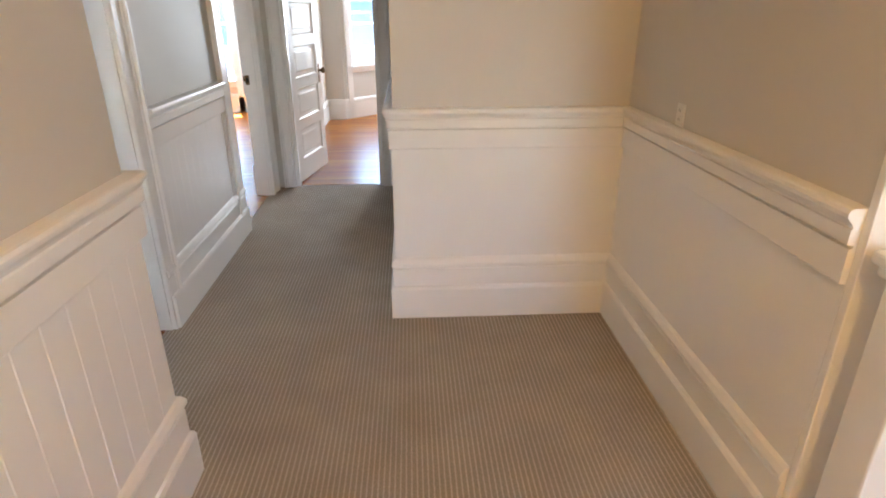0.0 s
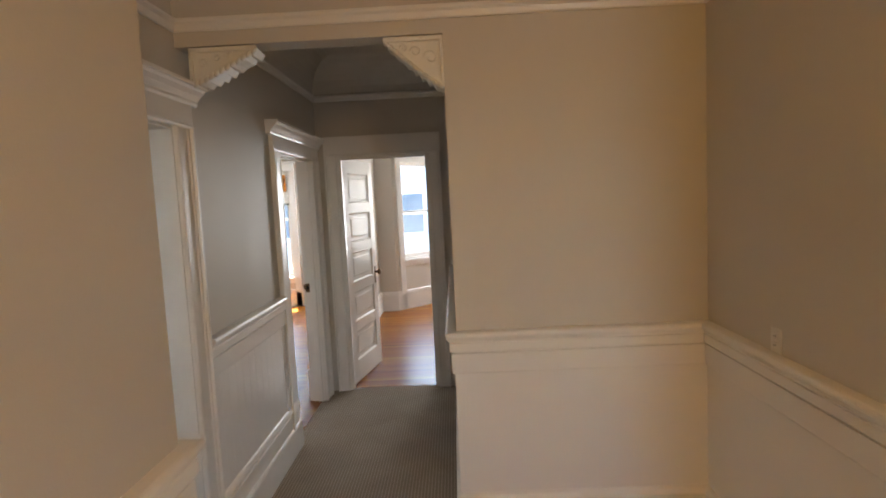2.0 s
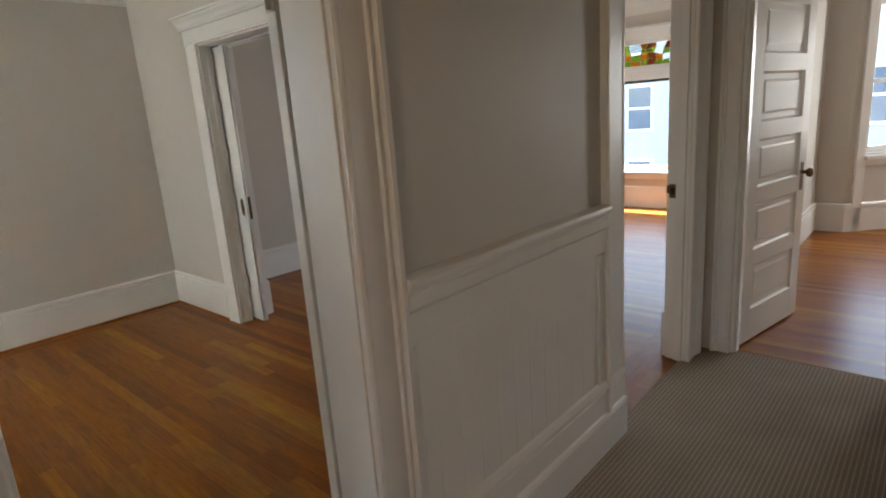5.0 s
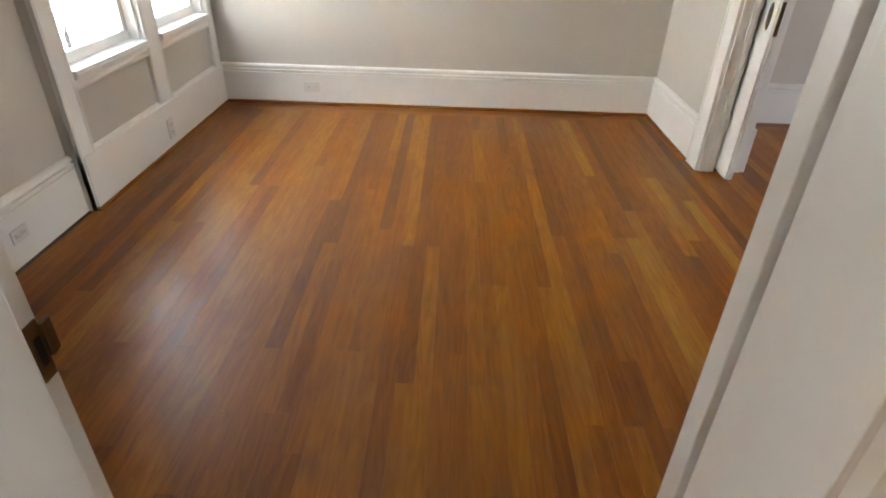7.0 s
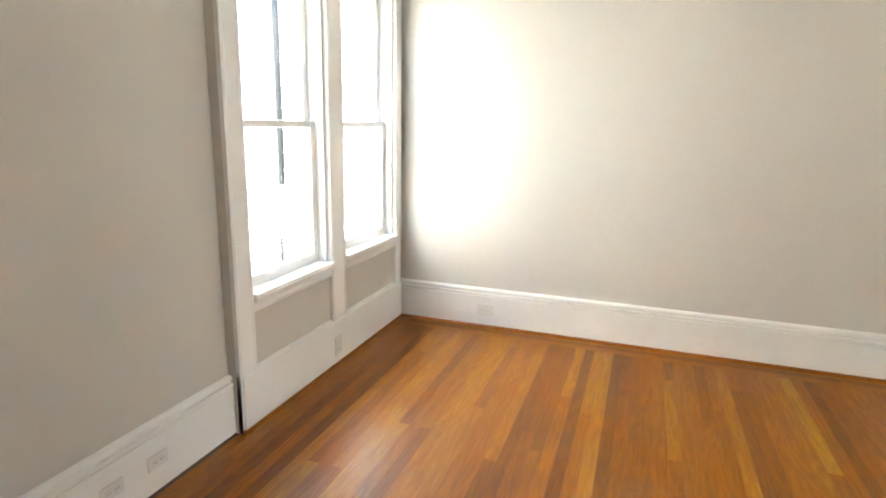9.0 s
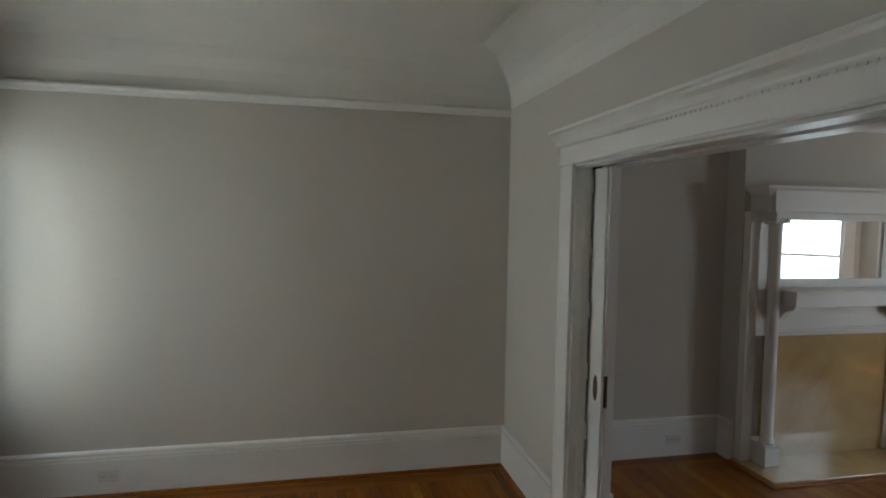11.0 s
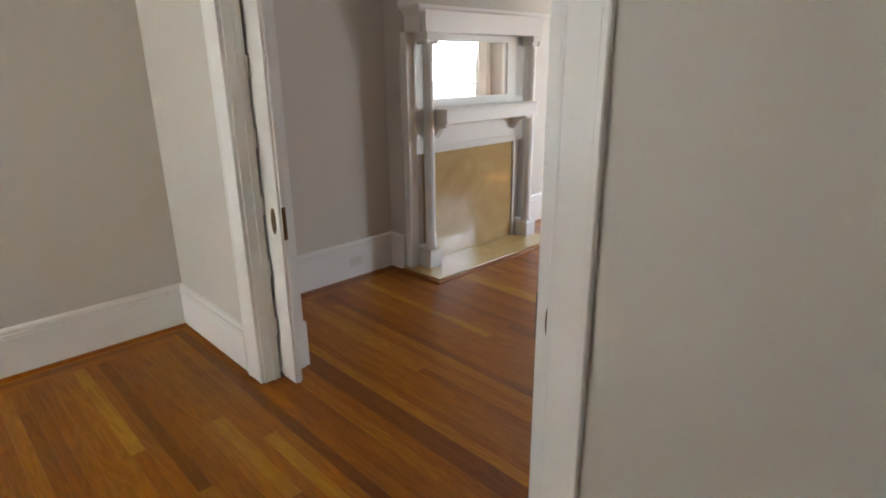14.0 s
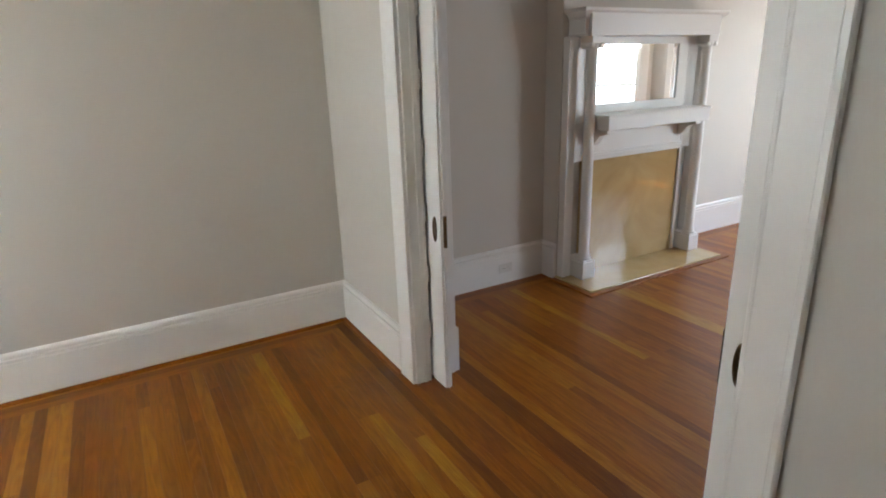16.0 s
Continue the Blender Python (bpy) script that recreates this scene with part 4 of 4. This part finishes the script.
# ---- fireplace ----
def fireplace():
    ob = empty("fireplace", "white painted wooden mantelpiece with columns, mirror and cream marble facing", "fireplace", (0, 0, 0))
    xb = -4.93
    boxes("hearth", MARBLE, [(xb, -4.52, 5.70, 7.20, -0.005, 0.022)], ob, "polished cream marble hearth slab", 0.004)
    boxes("hearth_border", WOOD, [(-4.52, -4.475, 5.655, 7.245, -0.01, 0.012), (xb, -4.52, 5.655, 5.70, -0.01, 0.012), (xb, -4.52, 7.20, 7.245, -0.01, 0.012)], ob, "dark wooden strip round the hearth", 0.002)
    boxes("marble_facing", MARBLE, [(xb, -4.885, 5.92, 7.02, 0.022, 0.915)], ob, "polished cream marble slab closing the fire opening", 0.002)
    for y0, y1 in ((5.725, 5.805), (7.135, 7.215)):
        boxes("pilaster", TRIM, [(xb, -4.865, y0, y1, 0.0, 1.80)], ob, bevel=0.003)
    for y0, y1 in ((5.925, 5.962), (6.985, 7.02)):
        boxes("inner_pilaster", TRIM, [(xb, -4.868, y0, y1, 0.02, 1.80)], ob, bevel=0.003)
    for yc in (5.875, 7.11):
        boxes("pedestal", TRIM, [(-4.93, -4.735, yc - 0.062, yc + 0.062, 0.022, 0.155), (-4.93, -4.742, yc - 0.055, yc + 0.055, 0.155, 0.17)], ob, bevel=0.004)
        bm = bmesh.new()
        turned(bm, [(0.052, 0.17), (0.054, 0.182), (0.048, 0.192), (0.044, 0.198), (0.046, 0.208), (0.040, 0.218), (0.041, 0.9), (0.037, 1.66), (0.039, 1.672), (0.042, 1.678), (0.038, 1.69), (0.038, 1.715), (0.050, 1.735), (0.052, 1.75)], (-4.797, yc, 0), "Z", 28)
        part("column", bm, TRIM, ob)
        boxes("capital", TRIM, [(-4.86, -4.738, yc - 0.058, yc + 0.058, 1.75, 1.80)], ob, bevel=0.006)
        for dy in (-0.045, 0.045):
            bm = bmesh.new()
            turned(bm, [(0.004, -0.05), (0.020, -0.05), (0.020, 0.05), (0.004, 0.05)], (-4.797, yc + dy, 1.738), "X", 14)
            part("volute", bm, TRIM, ob)
    boxes("back_panel", TRIM, [(xb, -4.895, 5.805, 7.135, 0.915, 1.80)], ob)
    # mirror in its frame
    my0, my1, mz0, mz1 = 5.988, 6.872, 1.328, 1.745
    boxes("mirror", MIRROR, [(-4.893, -4.880, my0 - 0.01, my1 + 0.01, mz0 - 0.01, mz1 + 0.01)], ob, "bevelled silvered overmantel mirror")
    for q in ((5.962, 6.985, mz1, 1.80), (5.962, 6.985, 1.262, mz0), (5.962, my0, mz0, mz1), (my1, 6.985, mz0, mz1)):
        boxes("mirror_frame", TRIM, [(-4.892, -4.868, q[0], q[1], q[2], q[3])], ob, bevel=0.003)
    # entablature
    bm = bmesh.new()
    prof = [(-0.12, 1.80), (0.0, 1.80), (0.004, 1.812), (0.0, 1.822), (0.0, 1.905), (0.006, 1.912), (0.010, 1.925), (0.028, 1.945), (0.042, 1.955), (0.046, 1.962), (0.046, 1.978), (-0.12, 1.982)]
    sweep(bm, [(-o, z) for o, z in prof][::-1], [(-4.93, 5.77), (-4.765, 5.77), (-4.765, 7.20), (-4.93, 7.20)][::-1][::-1])
    part("entablature", bm, TRIM, ob)
    boxes("entablature_top", TRIM, [(-4.93, -4.735, 5.80, 7.17, 1.80, 1.955)], ob)
    # shelf with frieze and brackets
    bm = bmesh.new()
    box(bm, -4.93, -4.655, 5.925, 7.06, 1.245, 1.262, bevel=0.004)
    box(bm, -4.93, -4.665, 5.935, 7.05, 1.150, 1.246, bevel=0.006)
    part("shelf", bm, TRIM, ob)
    bm = bmesh.new()
    box(bm, -4.90, -4.872, 5.962, 6.985, 0.93, 1.152)
    for k, (d, z) in enumerate(((0.012, 0.915), (0.020, 0.930), (0.028, 0.942), (0.018, 0.956))):
        box(bm, -4.90, -4.872 + d, 5.962, 6.985, z, z + 0.014, bevel=0.003)
    part("frieze", bm, TRIM, ob)
    for yc in (5.985, 6.965):
        bm = bmesh.new()
        pts = [(-4.875, 1.152), (-4.70, 1.152), (-4.698, 1.128), (-4.735, 1.118), (-4.775, 1.105), (-4.80, 1.075), (-4.825, 1.045), (-4.845, 1.035), (-4.875, 1.032)]
        lo = [bm.verts.new((x, yc - 0.028, z)) for x, z in pts]
        hi = [bm.verts.new((x, yc + 0.028, z)) for x, z in pts]
        for i in range(len(pts)):
            j = (i + 1) % len(pts)
            bm.faces.new((lo[i], lo[j], hi[j], hi[i]))
        bm.faces.new(lo)
        bm.faces.new(hi[::-1])
        part("shelf_bracket", bm, TRIM, ob)
    return ob


fireplace()


# ---- lamps ----
AMBERGLASS = bpy.data.materials.new("amber_alabaster_glass")
AMBERGLASS.use_nodes = True
ab = AMBERGLASS.node_tree.nodes["Principled BSDF"]
ab.inputs["Base Color"].default_value = (0.80, 0.58, 0.28, 1)
ab.inputs["Roughness"].default_value = 0.25
ab.inputs["Emission Color"].default_value = (1.0, 0.62, 0.22, 1)
ab.inputs["Emission Strength"].default_value = 0.10
BRONZE = material("dark_bronze", (0.05, 0.035, 0.025), 0.4, 0.2, 40, 0.1, 90, 0.9)


def ceiling_lamp(x, y, zt, label):
    ob = empty("ceiling_lamp", label, "ceiling lamp", (x, y, 0))
    bm = bmesh.new()
    turned(bm, [(0.012, zt + 0.028), (0.05, zt + 0.030), (0.10, zt + 0.045), (0.145, zt + 0.075), (0.170, zt + 0.115), (0.174, zt + 0.120), (0.166, zt + 0.120), (0.140, zt + 0.080), (0.02, zt + 0.036)], n=36)
    part("glass_bowl", bm, AMBERGLASS, ob, "amber glass bowl")
    bm = bmesh.new()
    turned(bm, [(0.003, zt), (0.008, zt + 0.004), (0.010, zt + 0.012), (0.006, zt + 0.018), (0.020, zt + 0.022), (0.022, zt + 0.028), (0.010, zt + 0.034)], n=18)
    part("finial", bm, BRONZE, ob, "dark bronze finial")
    bm = bmesh.new()
    turned(bm, [(0.006, zt + 0.03), (0.006, H - 0.03), (0.055, H - 0.028), (0.065, H - 0.012), (0.065, H - 0.001)], n=18)
    part("stem", bm, BRONZE, ob)
    for i in range(3):
        an = i * 2.1
        bm = bmesh.new()
        box(bm, -0.004, 0.004, 0.0, 0.172, zt + 0.118, zt + 0.124)
        bmesh.ops.rotate(bm, verts=bm.verts, matrix=Matrix.Rotation(an, 3, "Z"))
        part("arm", bm, BRONZE, ob)
    return ob


ceiling_lamp(-3.31, 2.40, 2.43, "amber glass bowl lamp on a bronze stem")


# ---- sockets and switches ----
def socket(at, out, label, wide=False):
    """A cover plate on a wall or baseboard; out: the way it faces."""
    ob = empty("outlet", label, "outlet", at)
    w, h = (0.118, 0.072) if wide else (0.072, 0.116)
    ang = math.atan2(out[1], out[0]) + math.pi / 2
    boxes("plate", PLATE, [(-w / 2, w / 2, -0.006, 0.0, -h / 2, h / 2)], ob, bevel=0.002)
    for k in (-1, 1):
        c = (k * 0.022, 0) if wide else (0, k * 0.022)
        boxes("socket_face", PLATE, [(c[0] - 0.016, c[0] + 0.016, -0.0085, -0.005, c[1] - 0.015, c[1] + 0.015)], ob, bevel=0.003)
        boxes("slot", DARK, [(c[0] - 0.007, c[0] - 0.005, -0.0092, -0.008, c[1] - 0.005, c[1] + 0.005)], ob)
        boxes("slot", DARK, [(c[0] + 0.005, c[0] + 0.007, -0.0092, -0.008, c[1] - 0.005, c[1] + 0.005)], ob)
    ob.rotation_euler = (0, 0, ang)
    return ob


socket((XF + 0.024, 1.55, 0.130), (1, 0), "ivory double socket set in the white baseboard", True)
socket((-2.92, YS - 0.021, 0.125), (0, 1), "ivory double socket set in the baseboard", True).scale = (0.8, 1, 0.8)
socket((-2.72, YS - 0.021, 0.125), (0, 1), "ivory data socket set in the baseboard", True).scale = (0.8, 1, 0.8)
socket((-4.20, YS + 0.034, 0.12), (0, 1), "small ivory socket in the baseboard below the windows")
socket((XL + 0.024, 5.33, 0.125), (1, 0), "ivory double socket in the living room baseboard", True)
socket((XR, 2.43, 1.095), (-1, 0), "ivory double socket above the chair rail").scale = (0.85, 1, 0.72)


# ---- cable bundle by the window wall ----
def tube(bm, pts, r, n=8):
    rings = []
    for i, p in enumerate(pts):
        d = (pts[min(i + 1, len(pts) - 1)] - pts[max(i - 1, 0)]).normalized()
        e = d.orthogonal().normalized()
        f = d.cross(e)
        rings.append([bm.verts.new(p + (e * math.cos(2 * math.pi * j / n) + f * math.sin(2 * math.pi * j / n)) * r) for j in range(n)])
    for A, B in zip(rings, rings[1:]):
        for j in range(n):
            bm.faces.new((A[j], A[(j + 1) % n], B[(j + 1) % n], B[j])).smooth = True
    bm.faces.new(rings[0][::-1])
    bm.faces.new(rings[-1])


cb = empty("cable_coil", "loose coil of grey cable lying on the floor by the baseboard", "cable", (-2.30, 0.930, 0))
for k in range(3):
    pts = []
    for i in range(48):
        an = i / 47 * 2 * math.pi * 1.35 + k
        rr = 0.040 + 0.008 * math.sin(3 * an + k)
        pts.append(Vector((rr * 1.5 * math.cos(an) + 0.008 * k, rr * 0.9 * math.sin(an), 0.012 + 0.012 * k + 0.008 * math.sin(2 * an))))
    bm = bmesh.new()
    tube(bm, pts, 0.0045)
    part("cable_loop", bm, CABLE, cb)
bm = bmesh.new()
tube(bm, [Vector((0.05 + 0.075 * i / 11, -0.03 - 0.045 * math.sin(i / 11 * 1.5), 0.008 + 0.05 * math.sin(i / 11 * 3.0))) for i in range(12)], 0.0045)
part("cable_end", bm, CABLE, cb)

# ---- stair newel ----
nw = empty("newel_post", "white painted square newel post beside the stairs", "newel post", (1.005, 1.33, 0))
boxes("shaft", TRIM, [(-0.055, 0.055, -0.055, 0.055, 0, 0.93)], nw, bevel=0.006)
boxes("base", TRIM, [(-0.068, 0.068, -0.068, 0.068, 0, 0.22)], nw, bevel=0.006)
boxes("cap", TRIM, [(-0.082, 0.082, -0.082, 0.082, 0.955, 0.985), (-0.070, 0.070, -0.070, 0.070, 0.93, 0.956)], nw, bevel=0.008)
tagged(boxes("trim_wall_end", TRIM, [(XR - 0.008, XR + 0.118, 1.455, 1.48, 0, H)], bevel=0.003), "white painted end board of the hall wall", "trim", kind="structure")

sash_window("window_stair", (2.0, HALL_Y0), (-1, 0), (0, 1), 0.95, 0.9, 2.3, 1.6, "white painted sash window over the stairs")

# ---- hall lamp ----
# Fixture out of view, assumed from the warm light on the hall walls
ceiling_lamp(0.30, -0.60, 2.44, "unseen amber glass bowl lamp assumed in the stair hall")
hl = new("assumed_hall_bulb", bpy.data.lights.new("assumed_hall_bulb", "POINT"))
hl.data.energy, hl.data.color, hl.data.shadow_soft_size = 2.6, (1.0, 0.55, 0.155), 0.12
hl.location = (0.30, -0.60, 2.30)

# ---- unseen overhang over the front bays, added to block the sun ----
tagged(boxes("trim_sun_block", TRIM, [(XL - 0.4, 2.9, YL + 0.15, YL + 0.75, H + 0.125, H + 0.30)], bevel=0.01), "white painted unseen overhang added above the front windows to block the sun", "eaves", kind="structure")

# ---- outside ----
tagged(boxes("ground", ASPHALT, [(-300, 300, -300, 300, -4.3, -4.2)]), "grey street and yards far below", "ground", kind="structure")
nb = empty("neighbour_house", "white clapboard side of the neighbouring house", "house")
boxes("wall", SIDING, [(-9, -1.6, -4.6, -1.32, -4.2, 6.2)], nb)
boxes("roof", ROOFING, [(-9.2, -1.4, -4.8, -1.2, 6.2, 6.35)], nb)
bm = bmesh.new()
prism(bm, [(0, 0), (0.018, 0), (0.004, 0.125), (0, 0.125)], -3.7, 3.7)
bmesh.ops.recalc_face_normals(bm, faces=bm.faces)
clap = bpy.data.meshes.new("clapboard")
bm.to_mesh(clap)
bm.free()
clap.materials.append(SIDING)
for i in range(66):
    k = new("clapboard", clap)
    k.parent = nb
    k.matrix_basis = Matrix(((0, 0, 1, -5.3), (1, 0, 0, -1.32), (0, 1, 0, -1.9 + i * 0.122), (0, 0, 0, 1)))
bm = bmesh.new()
tube(bm, [Vector((-6.80, -1.26, 0.70)), Vector((-6.80, -1.26, 6.1))], 0.035, 10)
part("downpipe", bm, PIPE, nb, "dark metal downpipe")
bm = bmesh.new()
tube(bm, [Vector((-6.51, -1.27, 0.74)), Vector((-6.51, -1.27, 6.1))], 0.012, 8)
part("wire_conduit", bm, METAL, nb, "thin grey conduit")
bm = bmesh.new()
tube(bm, [Vector((-6.24, -0.9, -4.2)), Vector((-6.24, -0.9, 0.22)), Vector((-6.26, -0.9, 0.27)), Vector((-6.31, -0.9, 0.29)), Vector((-6.72, -0.9, 0.24))], 0.022, 10)
tagged(part("vent_pipe", bm, PIPE), "dark bent metal pipe outside the window", "pipe")


def far_house(x0, x1, y, top, mat, label):
    ob = empty("house", label, "house", group="houses across the street")
    boxes("wall", mat, [(x0, x1, y, y + 9, -4.2, top)], ob)
    boxes("roof", ROOFING, [(x0 - 0.3, x1 + 0.3, y - 0.4, y + 9, top, top + 0.35)], ob)
    n = max(2, int((x1 - x0) / 2.6))
    for fl in (-3.2, 0.0, 3.2):
        if fl + 2.2 > top:
            continue
        for i in range(n):
            xc = x0 + (i + 0.5) * (x1 - x0) / n
            w = boxes("window", TRIM, [(xc - 0.62, xc + 0.62, y - 0.06, y + 0.05, fl, fl + 2.0)], ob)
            boxes("pane", DARKGLASS, [(xc - 0.50, xc + 0.50, y - 0.075, y - 0.05, fl + 0.12, fl + 0.95)], w)
            boxes("pane", DARKGLASS, [(xc - 0.50, xc + 0.50, y - 0.075, y - 0.05, fl + 1.05, fl + 1.88)], w)


far_house(-18, -9.2, 27, 5.5, BLUE_STUCCO, "grey-blue stucco house across the street with white windows")
far_house(-9, -0.6, 26.5, 4.6, BLUE_STUCCO, "grey-blue house across the street with sash windows")
far_house(-0.4, 8.0, 27, 5.8, STUCCO, "pale stucco house across the street")
far_house(8.2, 17, 26.5, 4.8, SIDING, "white clapboard house across the street")


# ---- floor strips ----
def plank_mesh(l, w):
    bm = bmesh.new()
    c = 0.0003
    poly = [(-w / 2, -0.018), (w / 2, -0.018), (w / 2, -c), (w / 2 - c, 0), (-w / 2 + c, 0), (-w / 2, -c)]
    lo = [bm.verts.new((0, y, z)) for y, z in poly]
    hi = [bm.verts.new((l, y, z)) for y, z in poly]
    for i in range(6):
        bm.faces.new((lo[i], lo[(i + 1) % 6], hi[(i + 1) % 6], hi[i]))
    bm.faces.new(lo)
    bm.faces.new(hi[::-1])
    bmesh.ops.recalc_face_normals(bm, faces=bm.faces)
    me = bpy.data.meshes.new("plank")
    bm.to_mesh(me)
    bm.free()
    me.materials.append(WOOD)
    return me


def planks(floor, x0, x1, y0, y1, width, quanta, lo, hi):
    """Strip flooring that runs along x; lengths are whole steps of the room's length."""
    rows = max(1, round((y1 - y0) / width))
    w, q = (y1 - y0) / rows, (x1 - x0) / quanta
    meshes = {}
    for r in range(rows):
        at = 0
        first = True
        while at < quanta:
            n = min(quanta - at, random.randint(1, hi) if first else random.randint(lo, hi))
            if quanta - at - n < 2:
                n = quanta - at
            first = False
            if n not in meshes:
                meshes[n] = plank_mesh(n * q - 0.0004, w - 0.0003)
            k = new("plank", meshes[n])
            k.parent = floor
            k.location = (x0 + at * q, y0 + (r + 0.5) * w, 0)
            at += n


def border(floor, pts, width, inset):
    """Strips along the edges of a room, one line of them, mitred by butt ends."""
    (x0, y0), (x1, y1) = pts
    a = inset + width / 2
    for p, l, ang in (((x0 + inset, y0 + a), x1 - x0 - 2 * inset, 0), ((x0 + inset, y1 - a), x1 - x0 - 2 * inset, 0),
                      ((x0 + a, y0 + inset + width), y1 - y0 - 2 * (inset + width), 90), ((x1 - a, y0 + inset + width), y1 - y0 - 2 * (inset + width), 90)):
        k = new("plank", plank_mesh(l - 0.0004, width - 0.0004))
        k.parent = floor
        k.location, k.rotation_euler = (*p, 0), (0, 0, radians(ang))


PW = 0.0572
bw = 0.0572
for i in range(3):
    border(floor_dining, ((XF, YS), (XD, YP)), bw, i * bw)
    border(floor_living, ((XL, YP2), (XE, YL)), bw, i * bw)
planks(floor_dining, XF + 3 * bw, XD - 3 * bw, YS + 3 * bw, YP - 3 * bw, PW, 24, 5, 13)
planks(floor_dining, XD, XH - 0.032, D1[0] - 0.02, D1[1] + 0.02, PW, 1, 1, 1)
planks(floor_living, PK[0], PK[1], YP, YP2, PW, 12, 3, 9)
planks(floor_living, XL + 3 * bw, XE - 3 * bw, YP2 + 3 * bw, YL - 3 * bw, PW, 16, 6, 14)
planks(floor_living, XE, XH - 0.032, D2[0] - 0.02, D2[1] + 0.02, PW, 1, 1, 1)
planks(floor_bedroom, XB, 1.1, YD + 0.055, YB + 0.94, PW, 10, 4, 10)
